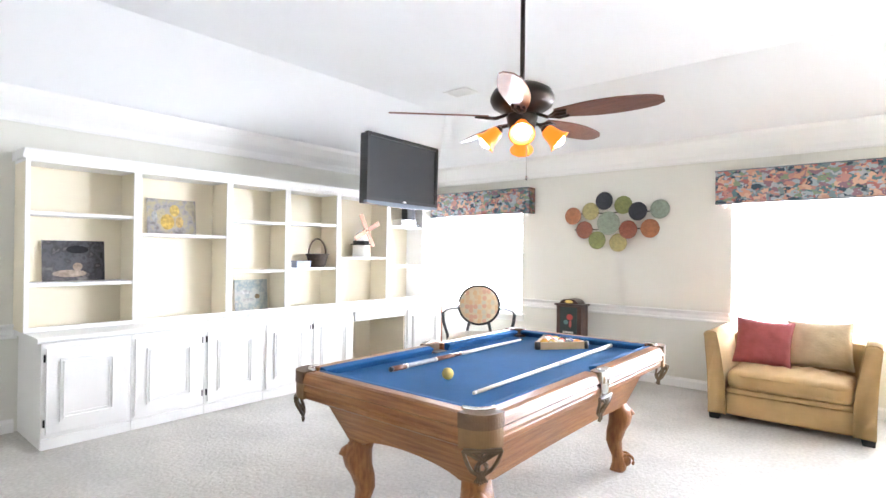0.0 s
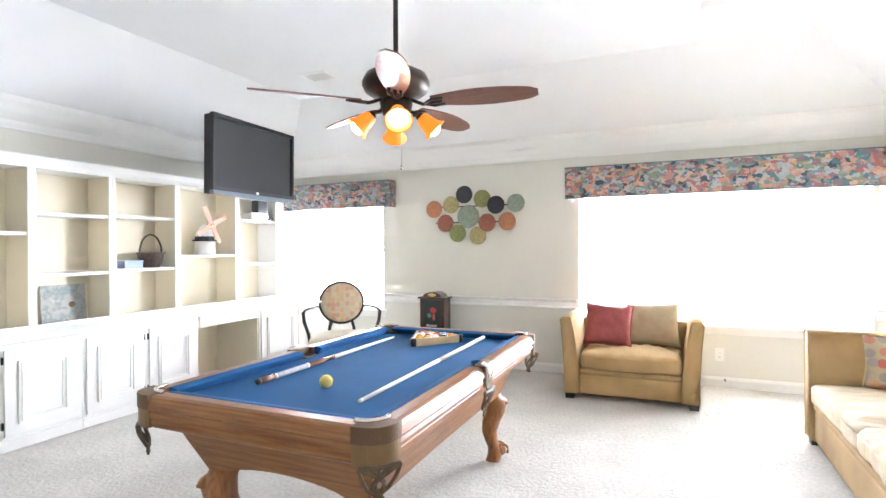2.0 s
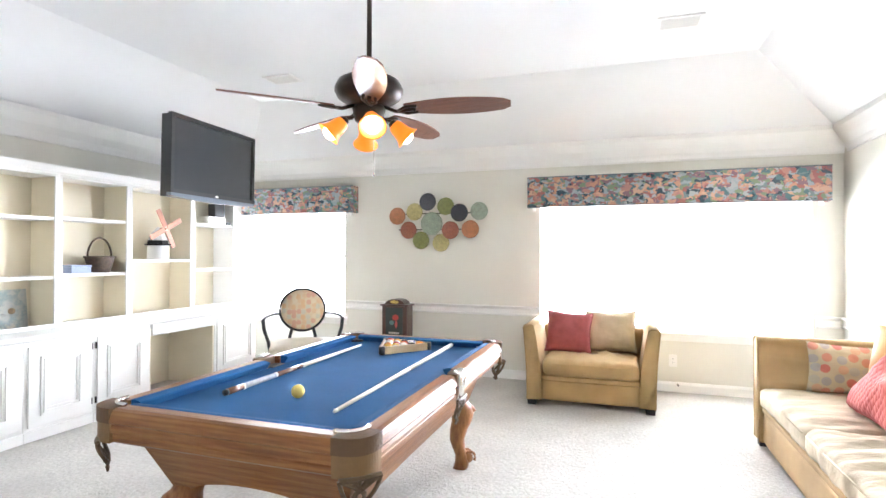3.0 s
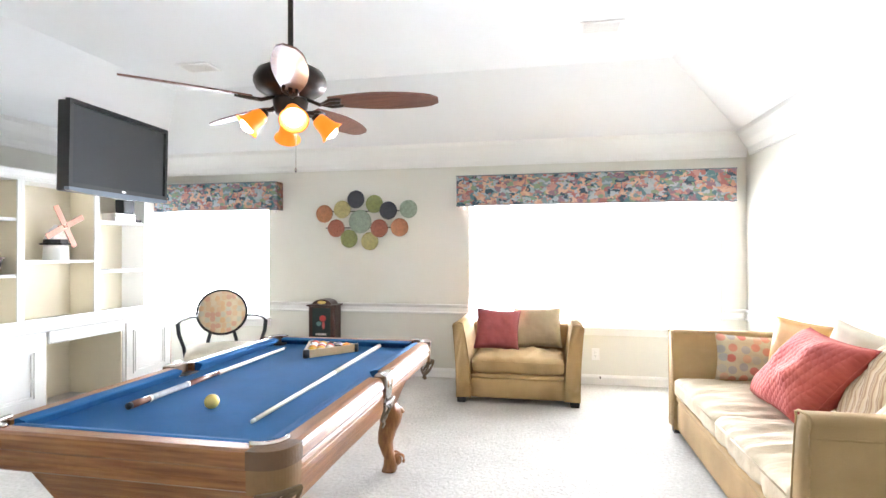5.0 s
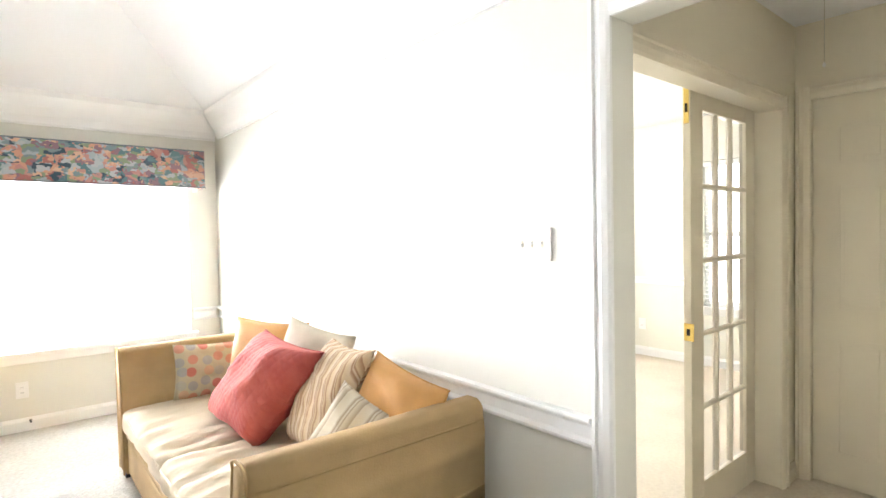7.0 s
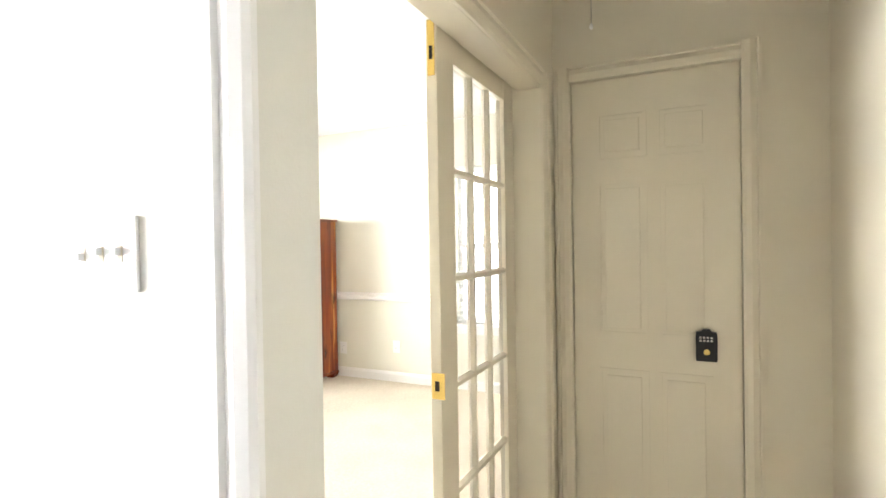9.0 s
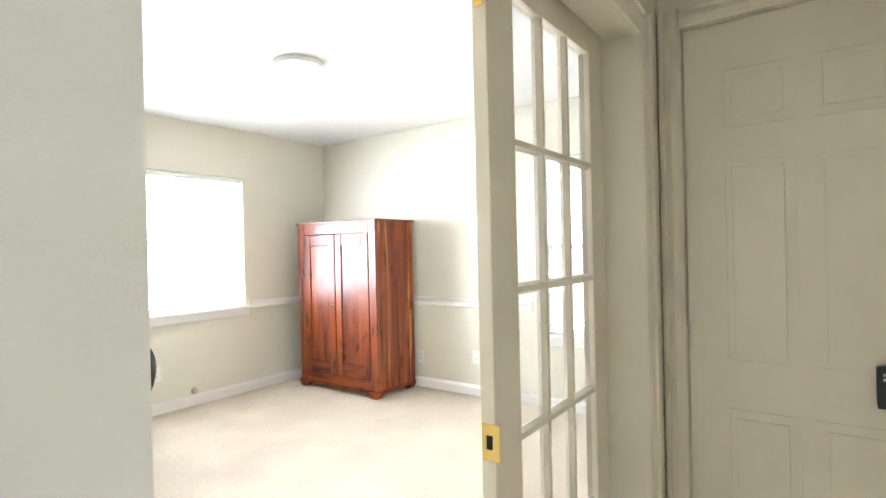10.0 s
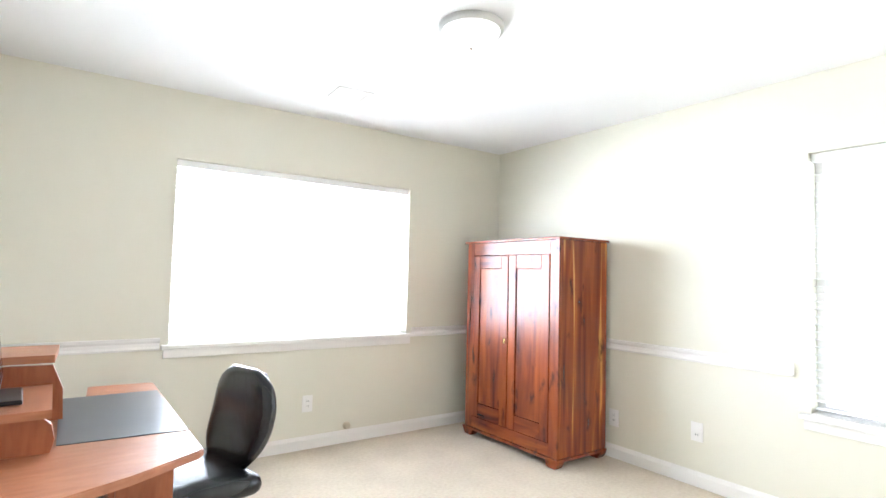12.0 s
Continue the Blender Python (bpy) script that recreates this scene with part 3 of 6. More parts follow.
def window(name, axis, d, side, op, label, slats=True, apron=True):
    """A window in its opening: frame, mid rail, glass, sill, apron and an open horizontal blind. d: the room face; side: towards outdoors."""
    u0, u1, z0, z1 = op
    win = new(name)
    structure(win, label)

    def b(nm, du0, du1, ua, ub, za, zb, m, bev=0.003):
        lo, hi = (min(d + side * du0, d + side * du1), max(d + side * du0, d + side * du1))
        return box(nm, (lo, ua, za) if axis == "x" else (ua, lo, za), (hi, ub, zb) if axis == "x" else (ub, hi, zb), m, win, bev)
    mid = (z0 + z1) / 2
    bmf = add_frame(bmesh.new(), axis, d + side * 0.09, d + side * 0.135, u0 + 0.002, u1 - 0.002, z0 + 0.002, z1 - 0.002, 0.04)
    part("window_frame", bmf, M_white, win)
    b("mid_rail", 0.092, 0.13, u0 + 0.042, u1 - 0.042, mid - 0.02, mid + 0.02, M_white)
    for za, zb in ((z0 + 0.042, mid - 0.02), (mid + 0.02, z1 - 0.042)):
        g = b("pane", 0.108, 0.112, u0 + 0.042, u1 - 0.042, za, zb, M_glass, 0)
        g.visible_shadow = False
    b("window_sill", -0.05, -0.002, u0 - 0.045, u1 + 0.045, z0 - 0.026, z0 + 0.004, M_white, 0.006)
    b("sill_board", 0.0, 0.089, u0 + 0.003, u1 - 0.003, z0 + 0.001, z0 + 0.006, M_white, 0)
    if apron:
        b("apron", -0.02, -0.002, u0 - 0.03, u1 + 0.03, z0 - 0.085, z0 - 0.027, M_white, 0.005)
    if slats:
        b("headrail", 0.02, 0.07, u0 + 0.006, u1 - 0.006, z1 - 0.05, z1 - 0.004, M_blind)
        n = int((z1 - z0 - 0.09) / 0.042)
        for k in range(n):
            z = z0 + 0.03 + k * 0.042
            bs = bmesh.new()
            pts = [(0.02, z - 0.003), (0.045, z + 0.001), (0.07, z - 0.001), (0.07, z + 0.001), (0.045, z + 0.003), (0.02, z - 0.001)]
            add_prism(bs, [(d + side * o, zz) for o, zz in pts], "y" if axis == "x" else "x", u0 + 0.01, u1 - 0.01)
            part("slat", bs, M_blind, win)
    return win


window("window_1", "y", YB, 1, WIN_A, "white window with an open horizontal blind, blown out by daylight")
window("window_2", "y", YB, 1, WIN_B, "wide white window with an open horizontal blind, blown out by daylight")
window("window_3", "y", YO, 1, WIN_C, "wide white office window with an open blind and moulded sill")
window("window_4", "x", XO, 1, WIN_D, "white office window with an open blind")
structure(box("ground", (-400, -400, -3.2), (400, 400, -3.0), M_grass, None, 0), "green lawn outside")


# ---- doors ----
def french_leaf():
    """The standing leaf of the double door: stiles, rails, muntins, fifteen panes, bolt and strike plates."""
    leaf = thing("french_door", "cream painted glazed french door leaf, bolted shut", "door", (4.250, ALC_Y[1] + 0.122, 0.006))
    w, h, t = 0.731, 2.024, 0.036
    gx0, gx1, gz0, gz1 = 0.122, w - 0.115, 0.185, 1.92
    for x0, x1 in ((0, gx0), (gx1, w)):
        box("stile", (x0, 0, 0), (x1, t, h), M_door, leaf, 0.003)
    box("bottom_rail", (gx0, 0.001, 0), (gx1, t - 0.001, gz0), M_door, leaf, 0.003)
    box("top_rail", (gx0, 0.001, gz1), (gx1, t - 0.001, h), M_door, leaf, 0.003)
    pw, ph = (gx1 - gx0) / 3, (gz1 - gz0) / 5
    for i in (1, 2):
        bm = add_prism(bmesh.new(), [(gx0 + i * pw + o, y) for o, y in ((-0.014, 0.018), (-0.007, 0.004), (0.007, 0.004), (0.014, 0.018), (0.007, t - 0.004), (-0.007, t - 0.004))], "z", gz0, gz1)
        part("muntin", bm, M_door, leaf)
    for j in (1, 2, 3, 4):
        z = gz0 + j * ph
        bm = add_prism(bmesh.new(), [(y, z + o) for o, y in ((-0.014, 0.018), (-0.007, 0.003), (0.007, 0.003), (0.014, 0.018), (0.007, t - 0.003), (-0.007, t - 0.003))], "x", gx0, gx1)
        part("muntin_bar", bm, M_door, leaf)
    for i in range(3):
        for j in range(5):
            g = box("pane", (gx0 + i * pw + 0.004, 0.016, gz0 + j * ph + 0.004), (gx0 + (i + 1) * pw - 0.004, 0.020, gz0 + (j + 1) * ph - 0.004), M_glass, leaf, 0)
            g.visible_shadow = False
    plate = box("bolt_plate", (-0.003, 0.006, 1.85), (0.0, 0.03, 2.02), M_brass, leaf, 0.001, "brass flush bolt plate")
    box("bolt_lever", (-0.006, 0.013, 1.90), (-0.003, 0.023, 1.94), M_blackm, plate, 0.001)
    strike = box("strike_plate", (-0.003, -0.012, 0.865), (0.0, 0.032, 0.945), M_brass, leaf, 0.001, "brass strike plate")
    box("strike_hole", (-0.0045, 0.006, 0.89), (-0.003, 0.02, 0.92), M_blackm, strike, 0)
    return leaf


def panel_door():
    """A six-panel door with moulded panels and a black keypad deadbolt."""
    y0, y1, h = 2.3475, 3.0125, 2.048
    door = thing("panel_door", "cream painted six-panel door, closed", "door", (XD + 0.022, 0, 0.006))
    box("door_slab", (0.0, y0, 0), (0.035, y1, h), M_door, door, 0.002)
    for c in (0, 1):
        ya = y0 + 0.105 + c * 0.245
        yb = ya + 0.205
        for za, zb in ((0.17, 0.78), (0.93, 1.60), (1.70, 1.90)):
            bm = add_frame(bmesh.new(), "x", -0.005, 0.002, ya, yb, za, zb, 0.012)
            add_box(bm, (-0.004, ya + 0.03, za + 0.03), (0.001, yb - 0.03, zb - 0.03), 0.003)
            part("panel", bm, M_door, door)
    lock = part("keypad_lock", add_prism(bmesh.new(), [(2.44, 0.845), (2.515, 0.845), (2.517, 0.86), (2.517, 0.952), (2.515, 0.962), (2.497, 0.966), (2.49, 0.975), (2.465, 0.975), (2.458, 0.966), (2.44, 0.962), (2.438, 0.952), (2.438, 0.86)], "x", -0.028, 0.0), M_black, door, "black keypad deadbolt with a brass cylinder")
    for k in range(8):
        box("key", (-0.031, 2.455 + (k % 4) * 0.0135, 0.925 + (k // 4) * 0.013), (-0.028, 2.463 + (k % 4) * 0.0135, 0.933 + (k // 4) * 0.013), M_steel, lock, 0.001)
    cyl = bmesh.new()
    bmesh.ops.create_cone(cyl, cap_ends=True, segments=20, radius1=0.012, radius2=0.010, depth=0.012, matrix=pose(-0.032, 2.477, 0.885, 0, 90, 0))
    part("cylinder", cyl, M_brass, lock)
    return door


french_leaf()
panel_door()
# plain wall behind the closet door
structure(box("wall_closet_back", (XD + 0.13, 2.2, 0), (XD + 0.2, 3.08, 2.3), M_wall, None, 0), "plain wall behind the closet door")
chain = thing("pull_chain", "thin pull cord with a small knob hanging from the passage ceiling", "cord", (4.75, 2.84, 2.10))
part("cord", add_tube(bmesh.new(), [(0, 0, 0.02), (0, 0, 0.36)], 0.0016, 6), M_steel, chain)
smooth(part("knob", lathe([(0.001, 0), (0.006, 0.004), (0.007, 0.012), (0.003, 0.022)], 12), M_white, chain))


# ---- bookcase wall ----
XBF, XUF = -2.453, -2.75
ZTOP, ZUP = 0.738, 1.995
UNITS = [(2.352, 2.887), (2.889, 3.427), (3.429, 3.953), (3.955, 4.463), (4.465, 4.988), (5.762, 6.40)]


def base_cabinet(y0, y1, hinge):
    """A base unit with plinth, face frame and one framed door with black hinges."""
    cab = thing("base_cabinet", "white painted base cabinet with a framed panel door", "cabinet", (0, 0, 0), 0, "built-in base cabinets")
    box("body", (XL + 0.002, y0, 0.002), (XBF - 0.022, y1, ZTOP - 0.04), M_white, cab, 0)
    box("plinth", (XBF - 0.022, y0, 0.002), (XBF + 0.006, y1, 0.075), M_white, cab, 0.002)
    box("face_frame", (XBF - 0.022, y0, 0.076), (XBF - 0.002, y1, ZTOP - 0.041), M_white, cab, 0.001)
    a, b, z0, z1 = y0 + 0.024, y1 - 0.024, 0.10, ZTOP - 0.072
    door = box("door", (XBF - 0.0015, a, z0), (XBF + 0.017, b, z1), M_white, cab, 0.005)
    m = 0.075
    bm = add_frame(bmesh.new(), "x", XBF + 0.0175, XBF + 0.030, a + m, b - m, z0 + m, z1 - m, 0.016)
    add_frame(bm, "x", XBF + 0.0175, XBF + 0.038, a + m + 0.0165, b - m - 0.0165, z0 + m + 0.0165, z1 - m - 0.0165, 0.014)
    add_frame(bm, "x", XBF + 0.0175, XBF + 0.026, a + m + 0.031, b - m - 0.031, z0 + m + 0.031, z1 - m - 0.031, 0.018)
    part("panel_moulding", bm, M_white, door)
    for zz in (z0 + 0.05, z1 - 0.09):
        yy = a - 0.012 if hinge < 0 else b + 0.002
        bm = add_box(bmesh.new(), (XBF - 0.001, yy, zz), (XBF + 0.012, yy + 0.010, zz + 0.05), 0.002)
        part("hinge", bm, M_blackm, door, "black butt hinge")
    return cab


for k, (y0, y1) in enumerate(UNITS):
    base_cabinet(y0, y1, -1 if k in (0, 2, 4) else 1)
desk = thing("built_in_desk", "white painted knee-hole desk with a drawer between the cabinets", "desk")
box("back_panel", (XL + 0.002, 4.990, 0.002), (XL + 0.02, 5.755, 0.66), M_cream, desk, 0)
box("side_panel", (XL + 0.02, 4.990, 0.002), (XBF - 0.01, 5.004, 0.66), M_cream, desk, 0)
box("side_panel", (XL + 0.02, 5.746, 0.002), (XBF - 0.01, 5.760, 0.66), M_cream, desk, 0)
drawer = box("drawer", (XL + 0.1, 5.006, 0.598), (XBF + 0.012, 5.744, 0.698), M_white, desk, 0.004)
box("drawer_lip", (XBF + 0.012, 5.016, 0.603), (XBF + 0.018, 5.734, 0.618), M_white, drawer, 0.002)
part("cable", add_tube(bmesh.new(), [(XL + 0.06, 5.10, 0.5), (XL + 0.07, 5.12, 0.35), (XL + 0.06, 5.20, 0.22), (XL + 0.08, 5.14, 0.12), (XL + 0.07, 5.30, 0.01)], 0.004, 6), M_black, desk, "thin black cable")
top = thing("countertop", "white painted continuous countertop with a rounded nose", "countertop")
bm = add_prism(bmesh.new(), [(XL + 0.002, ZTOP - 0.038), (XBF + 0.012, ZTOP - 0.038), (XBF + 0.028, ZTOP - 0.03), (XBF + 0.034, ZTOP - 0.018), (XBF + 0.028, ZTOP - 0.005), (XBF + 0.015, ZTOP), (XL + 0.002, ZTOP)], "y", 2.325, 6.415)
part("slab", bm, M_white, top)

BAYS = [(2.318, 3.029, (1.078, 1.585)), (3.031, 3.792, (1.455,)), (3.794, 4.396, (1.142, 1.605)), (4.398, 5.030, (1.155, 1.615)), (5.032, 5.774, (1.264,)), (5.776, 6.40, (1.16, 1.645))]
for k, (y0, y1, shelves) in enumerate(BAYS):
    unit = thing("bookshelf", "white painted built-in bookshelf bay with a cream back, half empty", "bookshelf", (0, 0, 0), 0, "built-in bookshelves")
    z0, z1 = ZTOP + 0.002, ZUP - 0.07
    box("back_panel", (XL + 0.002, y0 + 0.019, z0), (XL + 0.012, y1 - 0.019, z1), M_cream, unit, 0)
    for a, b in ((y0, y0 + 0.019), (y1 - 0.019, y1)):
        box("side_panel", (XL + 0.002, a, z0), (XUF - 0.018, b, z1), M_cream if k < 5 else M_white, unit, 0)
    for a, b in ((y0, y0 + 0.027), (y1 - 0.027, y1)):
        box("stile", (XUF - 0.0175, a, z0), (XUF, b, z1), M_white, unit, 0.002)
    box("bottom_rail", (XUF - 0.0175, y0 + 0.026, z0), (XUF - 0.001, y1 - 0.026, z0 + 0.03), M_white, unit, 0.002)
    box("top_panel", (XL + 0.002, y0, z1), (XUF - 0.001, y1, z1 + 0.02), M_white, unit, 0)
    for z in shelves:
        box("shelf", (XL + 0.013, y0 + 0.021, z - 0.026), (XUF - 0.02, y1 - 0.021, z), M_white, unit, 0.004)
cor = thing("bookcase_cornice", "white painted stepped cornice along the bookcase top", "cornice")
z1 = ZUP - 0.048
bm = add_prism(bmesh.new(), [(XL + 0.002, z1), (XUF + 0.002, z1), (XUF + 0.006, z1 + 0.015), (XUF + 0.022, z1 + 0.03), (XUF + 0.045, z1 + 0.05), (XUF + 0.05, z1 + 0.062), (XL + 0.002, z1 + 0.062)], "y", 2.30, 6.43)
part("moulding", bm, M_white, cor)


def leaning_picture(y0, y1, z, h, colours, label, blobs):
    """An unframed board leaning against the bookshelf back, with soft patches of colour."""
    pic = thing("picture", label, "picture", (XL + 0.055, (y0 + y1) / 2, z + 0.001), 0, "pictures on the shelves")
    w = (y1 - y0) / 2
    tilt = 0.12
    bm = add_box(bmesh.new(), (0, -w, 0), (0.008, w, h))
    bmesh.ops.transform(bm, matrix=Matrix.Rotation(-tilt * 0.8, 4, "Y"), verts=bm.verts)
    m = palette("picture_print", colours, 13, 0.85, warp=0.05, kind="NOISE")
    part("board", bm, m, pic)
    for by, bz, ry, rz, col in blobs:
        bb = bmesh.new()
        bmesh.ops.create_circle(bb, cap_ends=True, segments=18, radius=1.0)
        bmesh.ops.transform(bb, matrix=Matrix.Rotation(-tilt * 0.8, 4, "Y") @ Matrix.Translation((0.0093, by * w, bz * h)) @ Matrix.Rotation(radians(90), 4, "Y") @ Matrix.Diagonal((rz * h, ry * w, 1, 1)), verts=bb.verts)
        part("print_patch", bb, mat("print_patch", col, 0.85, 0, 0.3, 30), pic)
    return pic


leaning_picture(2.473, 2.880, 1.078, 0.305, [(0.03, 0.03, 0.035), (0.10, 0.10, 0.11), (0.05, 0.045, 0.05), (0.22, 0.20, 0.20)], "dark unframed print leaning on a shelf", [(-0.15, 0.18, 0.55, 0.09, (0.55, 0.43, 0.34)), (0.1, 0.35, 0.16, 0.10, (0.50, 0.38, 0.30)), (0.1, 0.78, 0.36, 0.10, (0.02, 0.02, 0.025))])
leaning_picture(3.191, 3.600, 1.455, 0.305, [(0.24, 0.22, 0.20), (0.42, 0.36, 0.24), (0.30, 0.29, 0.30), (0.16, 0.14, 0.14)], "print with yellow shapes leaning on a shelf", [(-0.2, 0.35, 0.28, 0.22, (0.66, 0.45, 0.10)), (0.1, 0.68, 0.2, 0.17, (0.70, 0.50, 0.14)), (-0.72, 0.5, 0.12, 0.14, (0.45, 0.45, 0.47)), (0.3, 0.35, 0.16, 0.16, (0.6, 0.42, 0.16))])
leaning_picture(3.985, 4.330, ZTOP + 0.0, 0.30, [(0.40, 0.45, 0.46), (0.52, 0.52, 0.48), (0.30, 0.36, 0.38), (0.58, 0.54, 0.46)], "pale grey-blue print leaning on a shelf", [(0.35, 0.45, 0.16, 0.08, (0.25, 0.18, 0.10)), (-0.4, 0.6, 0.35, 0.07, (0.68, 0.68, 0.66)), (-0.25, 0.35, 0.4, 0.06, (0.62, 0.62, 0.6))])

bask = thing("basket", "dark brown wicker basket with a hooped handle on a shelf", "basket", (-2.88, 4.845, 1.156))
smooth(part("bowl", lathe([(0.075, 0.0), (0.09, 0.03), (0.10, 0.07), (0.112, 0.12), (0.118, 0.135), (0.112, 0.138), (0.095, 0.12), (0.08, 0.02), (0.001, 0.015)], 28), M_wick, bask))
smooth(part("handle", add_tube(bmesh.new(), [(0, 0.112 * math.cos(a), 0.13 + 0.17 * math.sin(a)) for a in np.linspace(0, math.pi, 17)], 0.008, 8), M_wick, bask))
smooth(part("rim", add_tube(bmesh.new(), [(0.116 * math.cos(a), 0.116 * math.sin(a), 0.134) for a in np.linspace(0, 2 * math.pi, 25)], 0.008, 6), M_wick, bask))
bx = thing("small_box", "small pale blue lidded box on a shelf", "box", (-2.84, 4.615, 1.156))
box("body", (-0.05, -0.085, 0), (0.05, 0.085, 0.05), M_blue, bx, 0.004)
box("lid", (-0.053, -0.088, 0.051), (0.053, 0.088, 0.068), M_blue, bx, 0.004)
mill = thing("toy_windmill", "white model windmill with salmon wooden sails", "ornament", (-2.88, 5.46, 1.265))
smooth(part("tower", add_loft(bmesh.new(), [(0, 0, 0, 0.105, 0.105), (0, 0, 0.10, 0.10, 0.10), (0, 0, 0.135, 0.098, 0.098)], 8), M_white, mill))
part("balcony", add_loft(bmesh.new(), [(0, 0, 0.136, 0.125, 0.125), (0, 0, 0.15, 0.125, 0.125)], 8), M_blackm, mill, "dark balcony ring")
part("balcony_rail", add_loft(bmesh.new(), [(0, 0, 0.151, 0.10, 0.10), (0, 0, 0.185, 0.096, 0.096)], 8), M_black, mill)
part("cap", add_loft(bmesh.new(), [(0, 0, 0.186, 0.09, 0.09), (0, 0, 0.26, 0.055, 0.055), (0, 0, 0.315, 0.012, 0.012)], 10), M_white, mill)
part("axle", add_tube(bmesh.new(), [(0.03, 0, 0.30), (0.105, 0, 0.30)], 0.012, 10), M_sail, mill)
for k in range(4):
    a = radians(28 + 90 * k)
    bm = add_box(bmesh.new(), (-0.004, -0.026, 0.02), (0.004, 0.026, 0.205), 0.002)
    bmesh.ops.transform(bm, matrix=Matrix.Translation((0.10, 0, 0.30)) @ Matrix.Rotation(a, 4, "X"), verts=bm.verts)
    part("sail", bm, M_sail, mill)
for nm, lab, cat, lo, hi, m in (("speaker", "small black loudspeaker on a shelf", "speaker", (-2.90, 6.14, 1.731), (-2.80, 6.29, 1.875), M_black), ("set_top_box", "flat silver set-top box on a shelf", "device", (-2.95, 6.03, 1.646), (-2.78, 6.28, 1.729), M_steel), ("dock", "small black device on a shelf", "device", (-2.86, 6.295, 1.646), (-2.78, 6.365, 1.675), M_black)):
    t = thing(nm, lab, cat, ((lo[0] + hi[0]) / 2, (lo[1] + hi[1]) / 2, lo[2]))
    dx, dy, dz = (hi[0] - lo[0]) / 2, (hi[1] - lo[1]) / 2, hi[2] - lo[2]
    box("housing", (-dx, -dy, 0), (dx, dy, dz), m, t, 0.006)
    box("front_panel", (dx, -dy * 0.85, dz * 0.15), (dx + 0.003, dy * 0.85, dz * 0.85), M_black if m is M_black else M_white, t, 0.001)

# ---- television ----
tv = thing("television", "black flat television on a wall arm above the bookcase", "television")
tv.matrix_basis = pose(-1.94, 5.175, 2.105, 0, 1.0, 2.5)
bm = add_frame(bmesh.new(), "x", -0.01, 0.03, -0.525, 0.525, -0.30, 0.335, 0.032)
part("bezel", bm, M_black, tv)
box("housing", (-0.085, -0.515, -0.33), (-0.0105, 0.515, 0.33), M_black, tv, 0.012)
box("screen", (0.006, -0.49, -0.266), (0.012, 0.49, 0.302), M_screen, tv, 0)
bm = add_prism(bmesh.new(), [(-0.525, -0.301), (0.525, -0.301), (0.525, -0.325), (0.35, -0.338), (0, -0.345), (-0.35, -0.338), (-0.525, -0.325)], "x", -0.01, 0.034)
part("speaker_bar", bm, mat("gloss_grey", (0.20, 0.23, 0.27), 0.15, 0, 0.03, 5, 0), tv, "glossy blue-grey speaker bar")
bm = bmesh.new()
bmesh.ops.create_circle(bm, cap_ends=True, segments=20, radius=1)
bmesh.ops.transform(bm, matrix=Matrix.Translation((0.0315, 0.0, -0.285)) @ Matrix.Rotation(radians(90), 4, "Y") @ Matrix.Diagonal((0.010, 0.022, 1, 1)), verts=bm.verts)
part("badge", bm, M_white, tv)
box("wall_plate", (-1.128, 0.78, -0.10), (-1.105, 0.98, 0.12), M_blackm, tv, 0.003)
part("arm", add_tube(bmesh.new(), [(-1.105, 0.88, 0.0), (-0.6, 0.45, 0.0), (-0.10, 0.0, 0.0)], 0.03, 10), M_blackm, tv)
box("mount_plate", (-0.105, -0.2, -0.2), (-0.0855, 0.2, 0.15), M_blackm, tv, 0.003)


# ---- ceiling fan ----
FX, FY, FZ = 0.155, 4.00, 2.128
fan = thing("ceiling_fan", "dark bronze ceiling fan with five walnut blades and four amber lamps", "fan", (FX, FY, FZ))
smooth(part("rod", add_tube(bmesh.new(), [(0, 0, 0.15), (0, 0, ZC - FZ - 0.05)], 0.014, 12), M_bronze, fan))
smooth(part("canopy", lathe([(0.02, ZC - FZ - 0.11), (0.05, ZC - FZ - 0.09), (0.075, ZC - FZ - 0.03), (0.078, ZC - FZ - 0.002)], 24), M_bronze, fan))
smooth(part("motor_housing", lathe([(0.02, 0.17), (0.05, 0.165), (0.12, 0.155), (0.165, 0.13), (0.185, 0.09), (0.185, 0.07), (0.17, 0.04), (0.14, 0.02), (0.10, 0.008), (0.09, -0.005)][::-1], 32), M_bronze, fan))
smooth(part("switch_housing", lathe([(0.055, -0.10), (0.075, -0.085), (0.085, -0.05), (0.09, -0.02), (0.085, -0.006)], 28), M_bronze, fan))


def blade_outline(r0, r1, w0, w1):
    pts = []
    n = 14
    for k in range(n + 1):
        t = k / n
        x = r0 + (r1 - r0) * t
        half = 0.5 * (w0 + (w1 - w0) * math.sin(math.pi * (0.08 + 0.80 * t)))
        if t > 0.9:
            half *= 1 - 0.45 * ((t - 0.9) / 0.1) ** 2
        pts.append((x, half))
    return pts + [(x, -h) for x, h in reversed(pts)]


